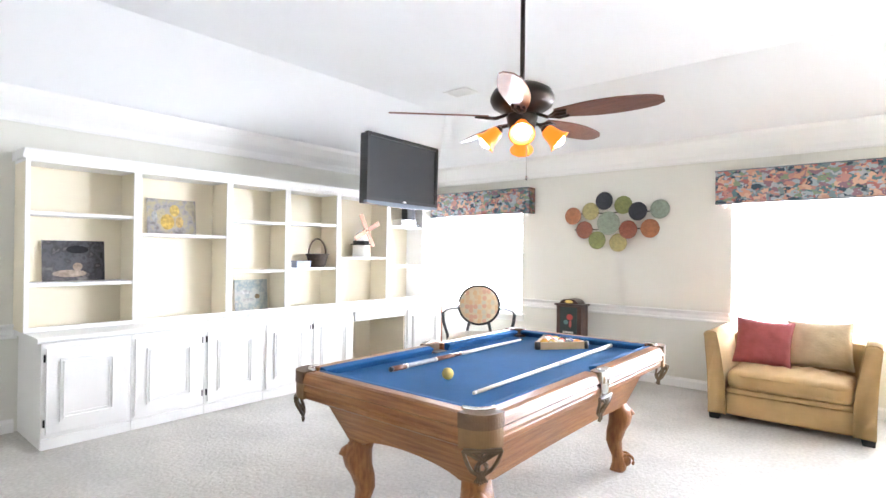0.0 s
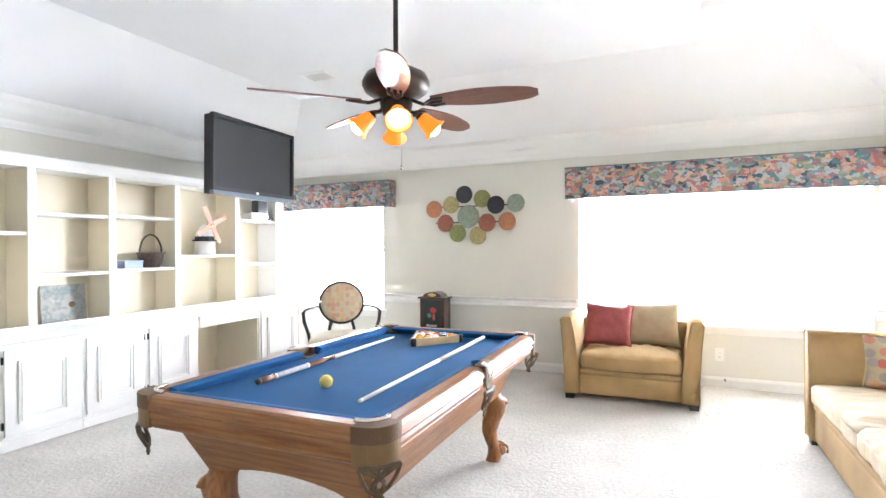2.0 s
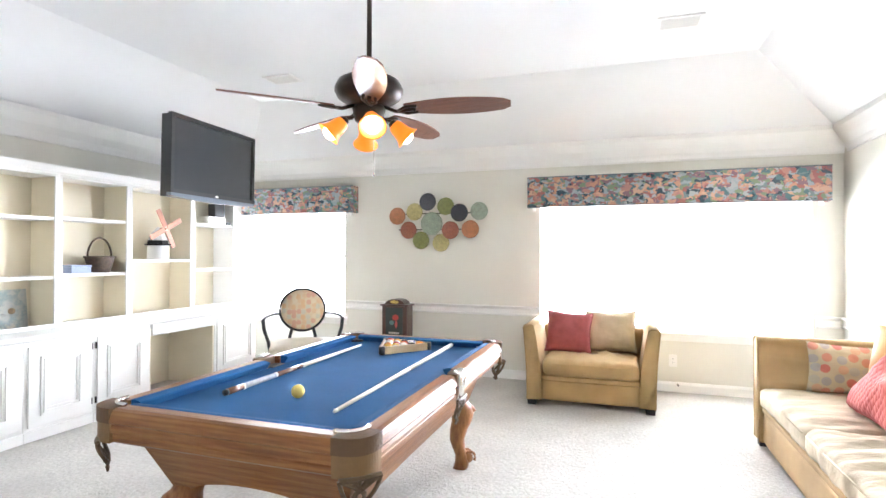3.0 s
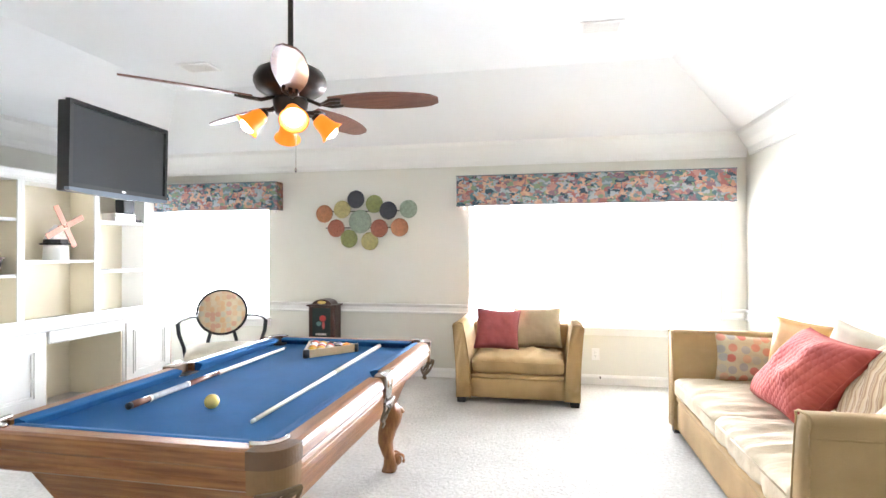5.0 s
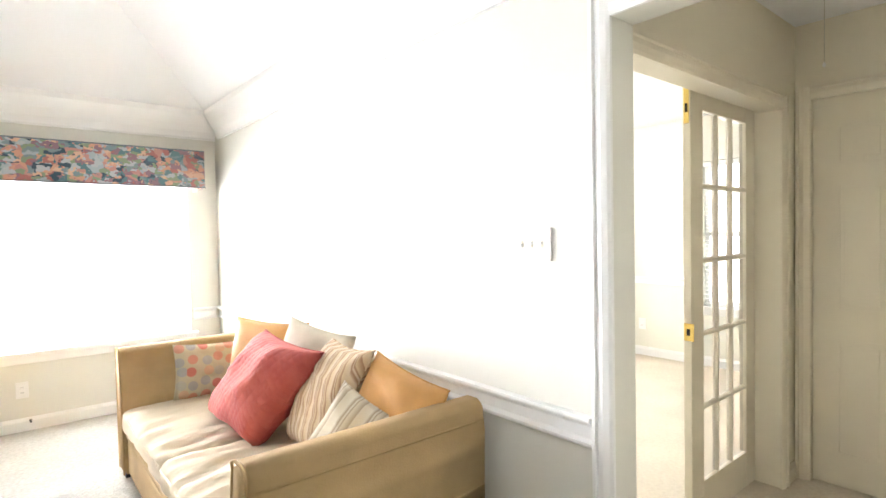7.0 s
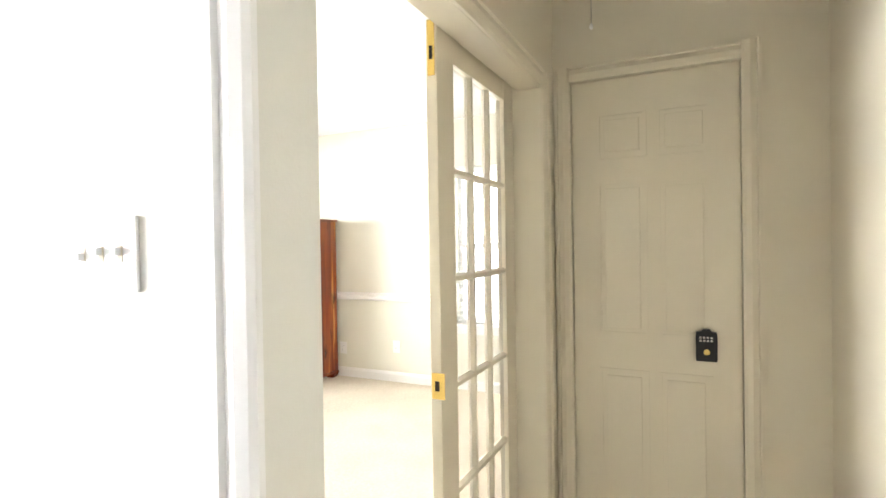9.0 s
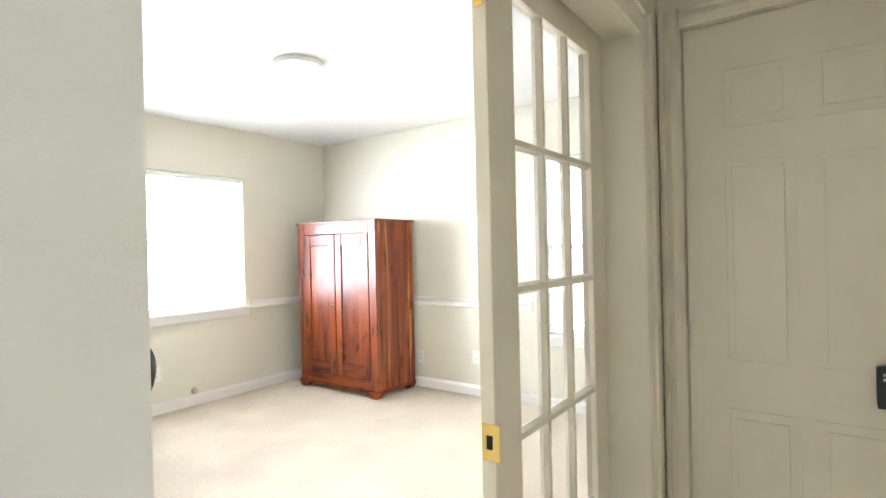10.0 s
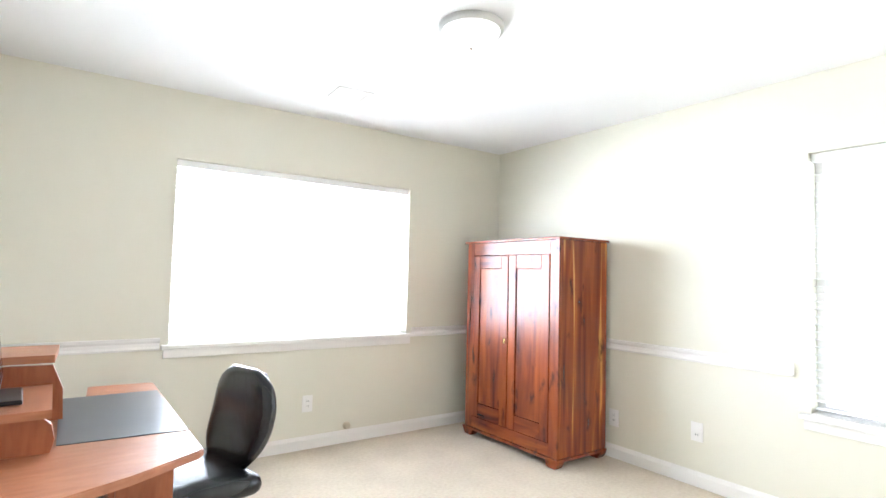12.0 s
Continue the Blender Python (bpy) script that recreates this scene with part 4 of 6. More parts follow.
for k in range(5):
    a = radians(9 + 72 * k)
    turn = Matrix.Rotation(a, 4, "Z")
    bm = add_prism(bmesh.new(), blade_outline(0.20, 0.765, 0.05, 0.160), "z", -0.004, 0.004)
    bmesh.ops.transform(bm, matrix=Matrix.Translation((0, 0, -0.02)) @ turn @ Matrix.Rotation(radians(-14), 4, "X"), verts=bm.verts)
    blade = part("blade", bm, M_blade, fan)
    bm = bmesh.new()
    add_tube(bm, [(0.085, 0, 0.02), (0.15, 0.012, -0.004), (0.20, 0.0, -0.004), (0.26, 0, 0.0)], 0.010, 8)
    add_tube(bm, [(0.16, 0, -0.008), (0.21, 0.035, -0.004), (0.27, 0.03, 0.0)], 0.008, 6)
    add_tube(bm, [(0.16, 0, -0.008), (0.21, -0.035, -0.004), (0.27, -0.03, 0.0)], 0.008, 6)
    bmesh.ops.transform(bm, matrix=Matrix.Translation((0, 0, -0.028)) @ turn @ Matrix.Rotation(radians(-14), 4, "X"), verts=bm.verts)
    smooth(part("blade_iron", bm, M_bronze, fan))
SHADE = [(0.022, 0.0), (0.034, -0.006), (0.042, -0.03), (0.046, -0.06), (0.053, -0.085), (0.068, -0.108), (0.072, -0.112), (0.066, -0.110), (0.050, -0.085), (0.043, -0.06), (0.038, -0.03), (0.030, -0.008), (0.015, -0.004)]
# Shades turned to fit the view: one opens towards the camera.
LAMP_CAM_TURN = radians(-62.5)
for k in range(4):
    a = LAMP_CAM_TURN + radians(90 * k + 4)
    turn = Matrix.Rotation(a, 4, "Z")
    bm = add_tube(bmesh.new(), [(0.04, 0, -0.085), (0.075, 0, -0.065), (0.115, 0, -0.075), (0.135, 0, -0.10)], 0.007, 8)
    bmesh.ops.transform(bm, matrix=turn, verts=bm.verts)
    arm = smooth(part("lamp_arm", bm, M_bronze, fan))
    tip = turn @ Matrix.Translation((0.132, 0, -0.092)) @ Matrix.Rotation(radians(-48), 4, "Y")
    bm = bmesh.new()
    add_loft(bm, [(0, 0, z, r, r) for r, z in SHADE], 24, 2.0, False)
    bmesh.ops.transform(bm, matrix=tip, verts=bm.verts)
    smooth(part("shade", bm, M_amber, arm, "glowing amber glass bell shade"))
    # Bulb enlarged; its white disc stands in for glare across the mouth.
    bm = bmesh.new()
    bmesh.ops.create_uvsphere(bm, u_segments=16, v_segments=10, radius=0.046, matrix=tip @ Matrix.Translation((0, 0, -0.086)))
    smooth(part("bulb", bm, M_bulb, arm))
    bm = lathe([(0.02, -0.012), (0.026, 0.0), (0.022, 0.014), (0.01, 0.02)], 16)
    bmesh.ops.transform(bm, matrix=tip, verts=bm.verts)
    smooth(part("socket", bm, M_bronze, arm))
part("pull_chain", add_tube(bmesh.new(), [(0.02, 0.02, -0.09), (0.02, 0.02, -0.36)], 0.0018, 6), M_steel, fan)
smooth(part("chain_knob", add_loft(bmesh.new(), [(0.02, 0.02, -0.385, 0.002, 0.002), (0.02, 0.02, -0.375, 0.008, 0.008), (0.02, 0.02, -0.36, 0.004, 0.004)], 10), M_steel, fan))


# ---- valances, wall plates, small wall fittings ----
def valance(x0, x1, z0, z1):
    """A padded box pelmet in leaf chintz, with returns to the wall and piped edges."""
    v = thing("valance", "box valance in multicoloured leaf-print fabric above a window", "valance", ((x0 + x1) / 2, YB, z0), 0, "window valances")
    w, h = (x1 - x0) / 2, z1 - z0
    bm = add_box(bmesh.new(), (-w, -0.145, 0), (w, -0.118, h), 0.006)
    part("front_board", bm, M_chint, v)
    for a, b in ((-w, -w + 0.025), (w - 0.025, w)):
        box("return", (a, -0.1175, 0), (b, -0.001, h), M_chint, v, 0.003)
    box("top_board", (-w + 0.026, -0.1175, h - 0.02), (w - 0.026, -0.001, h - 0.002), M_linen, v, 0)
    for z in (0.004, h - 0.004):
        part("piping", add_tube(bmesh.new(), [(-w, -0.147, z), (w, -0.147, z)], 0.005, 6), mat("piping", (0.12, 0.16, 0.19), 0.8), v)
    for xx in (-w + 0.06, w - 0.06):
        part("blind_bracket", add_box(bmesh.new(), (xx - 0.015, -0.08, -0.03), (xx + 0.015, -0.05, -0.0005), 0.004), M_white, v)
    return v


valance(-3.04, -1.485, 1.805, 2.118)
valance(0.535, 3.20, 1.805, 2.118)

PLATES = [(-0.966, 1.756, "terracotta", 1), (-0.763, 1.802, "straw", 0), (-0.592, 1.908, "charcoal", 2), (-0.392, 1.856, "olive", 0), (-0.225, 1.78, "charcoal", 2), (-0.009, 1.795, "sage", 0), (-0.55, 1.664, "sage", 1), (-0.834, 1.596, "brick", 0), (-0.671, 1.478, "olive", 2), (-0.446, 1.451, "straw", 0), (-0.326, 1.589, "brick", 2), (-0.103, 1.598, "terracotta", 1)]
art = thing("wall_sculpture", "cluster of overlapping coloured metal discs on the wall", "wall art", (-0.48, YB, 1.68))
for k, (x, z, key, layer) in enumerate(PLATES):
    r = 0.128 if k == 6 else 0.098
    bm = lathe([(0.002, 0.010), (r * 0.55, 0.008), (r * 0.62, 0.012), (r * 0.9, 0.006), (r, 0.010), (r, 0.014), (r * 0.9, 0.012), (r * 0.6, 0.018), (0.002, 0.016)], 32)
    bmesh.ops.transform(bm, matrix=Matrix.Translation((x + 0.48, -0.015 - 0.016 * layer, z - 1.68)) @ Matrix.Rotation(radians(90), 4, "X"), verts=bm.verts)
    smooth(part("disc", bm, M_plate[key], art, key + " hammered disc"))
for z in (-0.08, 0.10):
    part("backing_bar", add_box(bmesh.new(), (-0.48, -0.012, z - 0.006), (0.46, -0.001, z + 0.006)), M_blackm, art)


def wall_plate(name, label, category, m, w, h, toggles, sockets):
    """A switch or socket plate, built in the xz plane and facing -y."""
    p = thing(name, label, category)
    p.matrix_basis = m
    box("plate", (-w / 2, -0.007, -h / 2), (w / 2, -0.0005, h / 2), M_white, p, 0.002)
    for k in range(toggles):
        x = (k - (toggles - 1) / 2) * 0.046
        t = box("toggle_slot", (x - 0.006, -0.0085, -0.013), (x + 0.006, -0.007, 0.013), M_linen, p, 0.0005)
        box("toggle", (x - 0.004, -0.018, -0.002 if k else -0.01), (x + 0.004, -0.0085, 0.010 if k else 0.002), M_white, t, 0.001)
    for k in range(sockets):
        z = (k - 0.5) * 0.038
        t = box("socket_face", (-0.016, -0.0095, z - 0.013), (0.016, -0.007, z + 0.013), M_white, p, 0.003)
        for xx in (-0.006, 0.006):
            box("slot", (xx - 0.0012, -0.0105, z - 0.004), (xx + 0.0012, -0.0095, z + 0.006), M_black, t, 0)
    return p


wall_plate("light_switch", "white triple toggle switch plate on the wall", "switch", pose(XR, 3.345, 1.337, 0, 0, -90), 0.165, 0.115, 3, 0)
wall_plate("outlet", "white socket outlet low on the wall", "outlet", pose(1.93, YB, 0.30), 0.075, 0.118, 0, 2)
wall_plate("outlet", "white socket outlet low on the office wall", "outlet", pose(5.41, YO, 0.333), 0.08, 0.122, 0, 2)
wall_plate("outlet", "white socket outlet beside the wardrobe", "outlet", pose(XO, 5.81, 0.29, 0, 0, -90), 0.08, 0.122, 0, 2)
wall_plate("outlet", "white blank wall plate low on the office wall", "outlet", pose(XO, 5.175, 0.345, 0, 0, -90), 0.08, 0.122, 0, 1)
cab = thing("cable_socket", "small cream cable socket above the office baseboard", "socket", (5.735, YO, 0.128))
bm = bmesh.new()
bmesh.ops.create_cone(bm, cap_ends=True, segments=20, radius1=0.03, radius2=0.022, depth=0.03, matrix=pose(0, -0.016, 0, 90, 0, 0))
part("housing", bm, M_linen, cab)


stub = thing("cable_stub", "short dark cable end sticking out of the baseboard", "cable", (1.971, YB - 0.016, 0.075))
smooth(part("sleeve", add_tube(bmesh.new(), [(0, 0, 0), (0, -0.02, -0.001), (0.002, -0.045, -0.004)], 0.006, 8, 0.005), M_black, stub))
smooth(part("collar", add_tube(bmesh.new(), [(0, 0.0, 0), (0, -0.006, 0)], 0.010, 10), M_steel, stub))


def vent(at, rz, w=0.32, d=0.17):
    v = thing("ceiling_vent", "white louvred air vent in the ceiling", "vent", at, rz, "ceiling vents")
    bm = bmesh.new()
    for a in ((-w / 2, -d / 2, w / 2, -d / 2 + 0.025), (-w / 2, d / 2 - 0.025, w / 2, d / 2), (-w / 2, -d / 2 + 0.025, -w / 2 + 0.025, d / 2 - 0.025), (w / 2 - 0.025, -d / 2 + 0.025, w / 2, d / 2 - 0.025)):
        add_box(bm, (a[0], a[1], -0.010), (a[2], a[3], -0.001))
    part("frame", bm, M_white, v)
    # Dark sheet painted as the shade between the louvres.
    box("backing", (-w / 2 + 0.025, -d / 2 + 0.025, -0.003), (w / 2 - 0.025, d / 2 - 0.025, -0.001), mat("vent_slot_shade", (0.12, 0.12, 0.125), 0.7), v, 0)
    n = 6
    for k in range(n):
        y = -d / 2 + 0.035 + k * (d - 0.07) / (n - 1)
        bm = add_prism(bmesh.new(), [(y - 0.006, -0.004), (y + 0.006, -0.011), (y + 0.0075, -0.010), (y - 0.0045, -0.0035)], "x", -w / 2 + 0.026, w / 2 - 0.026)
        part("slat", bm, M_white, v)
    return v


vent((1.84, 5.415, ZC), 0, 0.30, 0.22)
vent((-1.53, 5.58, ZC), 0, 0.30, 0.22)
vent((5.375, 6.49, ZO), -4, 0.24, 0.22)

lamp = thing("ceiling_light", "white round flush ceiling light with a frosted dome", "lamp", (5.41, 5.25, ZO))
smooth(part("base", lathe([(0.15, -0.03), (0.155, -0.02), (0.155, -0.001)], 36), mat("lamp_base", (0.62, 0.61, 0.59), 0.5), lamp))
smooth(part("dome", lathe([(0.002, -0.095), (0.04, -0.092), (0.09, -0.078), (0.125, -0.056), (0.138, -0.031)], 36), glow("frosted_glass", (0.95, 0.95, 0.93), 0.6), lamp))
smooth(part("finial", lathe([(0.001, -0.122), (0.007, -0.116), (0.009, -0.108), (0.006, -0.096)], 14), M_steel, lamp))


# ---- pool table ----
TX0, TX1, TY0, TY1, TZ = -0.410, 0.728, 2.845, 4.835, 0.7585
TCX, TCY = (TX0 + TX1) / 2, (TY0 + TY1) / 2
HW, HL = (TX1 - TX0) / 2, (TY1 - TY0) / 2
table = thing("pool_table", "oak pool table with blue cloth and carved scroll legs", "pool table", (TCX, TCY, 0))
RW = 0.115
box("bed", (-HW + RW - 0.03, -HL + RW - 0.03, TZ - 0.10), (HW - RW + 0.03, HL - RW + 0.03, TZ - 0.042), M_cloth, table, 0, "blue cloth bed")
ZB = TZ - 0.042
# rail profile as (in from the outer edge, height)
RAILP = [(0.0, TZ - 0.052), (-0.004, TZ - 0.045), (0.004, TZ - 0.02), (0.012, TZ - 0.006), (0.026, TZ), (0.07, TZ), (0.07, TZ - 0.05), (0.012, TZ - 0.05)]
APRON = [(0.014, TZ - 0.052), (0.008, TZ - 0.056), (0.002, TZ - 0.072), (0.003, TZ - 0.084), (0.016, TZ - 0.089), (0.012, TZ - 0.096), (0.014, TZ - 0.118), (0.026, TZ - 0.127), (0.05, TZ - 0.129), (0.05, TZ - 0.052)]
CUSH = [(0.0705, TZ), (0.085, TZ + 0.001), (0.115, TZ - 0.006), (0.117, TZ - 0.012), (0.096, TZ - 0.041), (0.0705, TZ - 0.041)]
gap, side_gap = 0.115, 0.065


def table_bar(name, prof, material, which, a, b):
    """A bar of the given profile along one of the table's edges, from a to b."""
    bm = bmesh.new()
    if which in ("e", "w"):
        sgn = 1 if which == "e" else -1
        add_prism(bm, [(sgn * (HW - o), z) for o, z in prof], "y", a, b)
    else:
        sgn = 1 if which == "n" else -1
        add_prism(bm, [(sgn * (HL - o), z) for o, z in prof], "x", a, b)
    return part(name, bm, material, table)


for side in ("e", "w"):
    for a, b in ((-HL + gap, -side_gap), (side_gap, HL - gap)):
        table_bar("rail", RAILP, M_oaky, side, a, b)
        table_bar("apron", APRON, M_oaky, side, a, b)
        table_bar("cushion", CUSH, M_cloth, side, a + 0.012, b - 0.012)
for side in ("n", "s"):
    table_bar("rail", RAILP, M_oakx, side, -HW + gap, HW - gap)
    table_bar("apron", APRON, M_oakx, side, -HW + gap, HW - gap)
    table_bar("cushion", CUSH, M_cloth, side, -HW + gap + 0.012, HW - gap - 0.012)

# tapered cabinet below the rails, with an arched lower edge on each side
zt, zl = TZ - 0.130, 0.40
TW, TL, BW, BL = HW - 0.10, HL - 0.12, HW - 0.185, HL - 0.225


def cabinet_side(p_top0, p_top1, p_bot0, p_bot1, material, rise):
    bm = bmesh.new()
    n = 16
    t0, t1, b0, b1 = Vector(p_top0), Vector(p_top1), Vector(p_bot0), Vector(p_bot1)
    inward = Vector((-(t0.x + t1.x) / 2, -(t0.y + t1.y) / 2, 0)).normalized() * 0.02
    rows = []
    for k in range(n + 1):
        u = k / n
        arch = rise * max(0.0, math.sin(math.pi * min(max((u - 0.12) / 0.76, 0), 1))) ** 0.6
        top, bot = t0.lerp(t1, u), b0.lerp(b1, u)
        bot = bot.lerp(top, arch / (zt - zl))
        rows.append([bm.verts.new(p) for p in (top, bot, bot + inward, top + inward)])
    for p, q in zip(rows, rows[1:]):
        for j in range(4):
            bm.faces.new((p[j], q[j], q[(j + 1) % 4], p[(j + 1) % 4]))
    bm.faces.new(rows[0])
    bm.faces.new(rows[-1][::-1])
    return part("side_panel", bm, material, table)


for sx in (-1, 1):
    cabinet_side((sx * TW, -TL, zt), (sx * TW, TL, zt), (sx * BW, -BL, zl), (sx * BW, BL, zl), M_oaky, 0.012)
for sy in (-1, 1):
    cabinet_side((-TW, sy * TL, zt), (TW, sy * TL, zt), (-BW, sy * BL, zl), (BW, sy * BL, zl), M_oakx, 0.06)
box("cabinet_floor", (-BW + 0.03, -BL + 0.03, zl + 0.07), (BW - 0.03, BL - 0.03, zl + 0.09), M_oak, table, 0)

LEG = [(z * 0.9, o, a * 0.86, b * 0.86) for z, o, a, b in [(0.000, 0.000, 0.052, 0.052), (0.012, 0.004, 0.058, 0.045), (0.045, 0.010, 0.056, 0.042), (0.09, 0.004, 0.040, 0.042), (0.14, -0.012, 0.042, 0.044), (0.20, -0.022, 0.052, 0.050), (0.27, -0.010, 0.066, 0.058), (0.32, 0.008, 0.078, 0.064), (0.37, 0.014, 0.084, 0.068), (0.41, 0.008, 0.076, 0.064), (0.455, -0.01, 0.07, 0.06)]]
for sx in (-1, 1):
    for sy in (-1, 1):
        cx, cy = sx * (BW - 0.035), sy * (BL - 0.035)
        dx, dy = sx * 0.8, sy * 0.8
        bm = add_loft(bmesh.new(), [(cx + dx * o, cy + dy * o, z + 0.001, (a + b) / 2, (a + b) / 2) for z, o, a, b in LEG], 20, 2.8)
        leg = smooth(part("leg", bm, M_oak, table))
        # scroll at the foot, turned out to the corner
        bm = bmesh.new()
        pts = []
        for k in range(26):
            a = k * 0.42
            r = 0.042 * (1 - k / 30)
            u, z = 0.040 + r * math.cos(a - 0.6), 0.062 + r * math.sin(a - 0.6)
            pts.append((cx + dx * u, cy + dy * u, z))
        for off in (-0.024, 0.024):
            add_tube(bm, [(p[0] - sy * off * sx * 0.7 * sx, p[1] + sx * off * 0.7 * sy * sy * (1 if sx * sy < 0 else -1) * -sx, p[2]) for p in pts], 0.0085, 6)
        bmesh.ops.create_uvsphere(bm, u_segments=14, v_segments=8, radius=0.040, matrix=Matrix.Translation((cx + dx * 0.036, cy + dy * 0.036, 0.06)))
        smooth(part("foot_scroll", bm, M_oak, leg))
        bm = add_loft(bmesh.new(), [(cx + dx * 0.05, cy + dy * 0.05, 0.325, 0.012, 0.012), (cx + dx * 0.062, cy + dy * 0.062, 0.345, 0.035, 0.035), (cx + dx * 0.055, cy + dy * 0.055, 0.37, 0.03, 0.03), (cx + dx * 0.04, cy + dy * 0.04, 0.395, 0.01, 0.01)], 12)
        smooth(part("knee_carving", bm, M_oak, leg))


def fringe(cx, cy, ax, ay):
    """A dark leather net below a pocket, bulging outward along (ax, ay): crossed thongs, a rim band and a tassel."""
    side = Vector((-ay, ax, 0))
    out = Vector((ax, ay, 0))
    base = Vector((cx, cy, 0))

    def at(u, v):
        w = 0.056 * (1 - v) ** 0.5 + 0.012
        p = base + side * (w * u) + out * (0.010 + 0.020 * math.sin(math.pi * min(1.0, v + 0.25)) * (1 - 0.5 * u * u) - 0.02 * v)
        p.z = TZ - 0.120 - 0.095 * v
        return p
    bm = bmesh.new()
    for k in range(5):
        a = -1 + 0.5 * k
        add_tube(bm, [at(a * (1 - v) + 0.75 * math.sin(2.2 * v) * (1 if a < 0 else -1) * min(1, abs(a) + 0.3), v) for v in np.linspace(0, 1, 7)], 0.0065, 5)
    for a in (-1, 1):
        add_tube(bm, [at(a, v) for v in np.linspace(0, 1, 7)], 0.0075, 5)
    add_tube(bm, [at(u, 0.0) for u in np.linspace(-1, 1, 7)], 0.009, 6)
    net = part("pocket_net", bm, M_lace, table, "dark leather pocket net with a tassel")
    bm = bmesh.new()
    for k in range(7):
        u = (k - 3) / 3
        p = at(0, 1.0)
        add_tube(bm, [p + Vector((0, 0, 0.012)), p + side * (0.014 * u) + out * 0.004 + Vector((0, 0, -0.012)), p + side * (0.024 * u) + Vector((0, 0, -0.034 + 0.008 * abs(u)))], 0.0055, 5, 0.003)
    part("tassel", bm, M_lace, net)
    return net


for sx in (-1, 1):
    for sy in (-1, 1):
        ccx, ccy = sx * (HW - gap), sy * (HL - gap)
        bm = bmesh.new()
        inner, outer = [], []
        n = 14
        for k in range(n + 1):
            a = math.pi / 2 * k / n
            c, d = math.cos(a) ** 0.72, math.sin(a) ** 0.72
            outer.append((ccx + sx * (gap + 0.004) * c, ccy + sy * (gap + 0.004) * d))
            inner.append((ccx + sx * 0.058 * math.cos(a), ccy + sy * 0.058 * math.sin(a)))
        add_prism(bm, outer + inner[::-1], "z", TZ - 0.05, TZ + 0.004)
        cap = part("corner_cap", bm, M_leather, table, "dark brown leather corner cap")
        bm = bmesh.new()
        o2 = [(ccx + (x - ccx) * 0.97, ccy + (y - ccy) * 0.97) for x, y in outer]
        i2 = [(ccx + (x - ccx) * 0.80, ccy + (y - ccy) * 0.80) for x, y in outer]
        add_prism(bm, o2 + i2[::-1], "z", TZ - 0.122, TZ - 0.051)
        part("corner_skirt", bm, mat("corner_leather", (0.24, 0.13, 0.048), 0.42, 0, 0.12, 14, 0.1, 60), cap, "brown leather pocket skirt")
        bm = bmesh.new()
        rim = [(ccx + sx * 0.066 * math.cos(a), ccy + sy * 0.066 * math.sin(a), TZ + 0.006) for a in np.linspace(-0.25, math.pi / 2 + 0.25, 14)]
        add_tube(bm, rim, 0.009, 8)
        smooth(part("pocket_rim", bm, M_steel, cap, "polished metal pocket rim"))
        bm = lathe([(0.02, TZ - 0.125), (0.045, TZ - 0.115), (0.056, TZ - 0.051), (0.056, TZ - 0.03)], 18)
        bmesh.ops.transform(bm, matrix=Matrix.Translation((ccx + sx * 0.01, ccy + sy * 0.01, 0)), verts=bm.verts)
        part("pocket_cup", bm, M_black, cap)
        fringe(ccx + sx * 0.072, ccy + sy * 0.072, sx * 0.707, sy * 0.707)
    bm = bmesh.new()
    add_prism(bm, [(sx * (HW + 0.004), -side_gap), (sx * (HW + 0.004), side_gap), (sx * (HW - 0.04), side_gap), (sx * (HW - 0.052), 0.045), (sx * (HW - 0.055), 0), (sx * (HW - 0.052), -0.045), (sx * (HW - 0.04), -side_gap)], "z", TZ - 0.05, TZ + 0.004)
    cap = part("side_cap", bm, M_leather, table)
    bm = add_loft(bmesh.new(), [(sx * (HW - 0.006), 0, TZ - 0.125, 0.012, 0.025), (sx * (HW - 0.002), 0, TZ - 0.10, 0.014, 0.032), (sx * (HW + 0.002), 0, TZ - 0.06, 0.012, 0.040), (sx * (HW + 0.006), 0, TZ + 0.001, 0.014, 0.052), (sx * (HW - 0.01), 0, TZ + 0.012, 0.02, 0.052)], 16, 3.0)
    smooth(part("side_casting", bm, M_steel, cap, "polished metal side pocket casting"))
    bm = add_box(bmesh.new(), (min(sx * (HW - 0.115), sx * (HW - 0.058)), -0.052, TZ - 0.041), (max(sx * (HW - 0.115), sx * (HW - 0.058)), 0.052, TZ - 0.036), 0.002)
    part("pocket_mouth", bm, M_black, cap)
    fringe(sx * (HW - 0.012), 0, sx, 0)


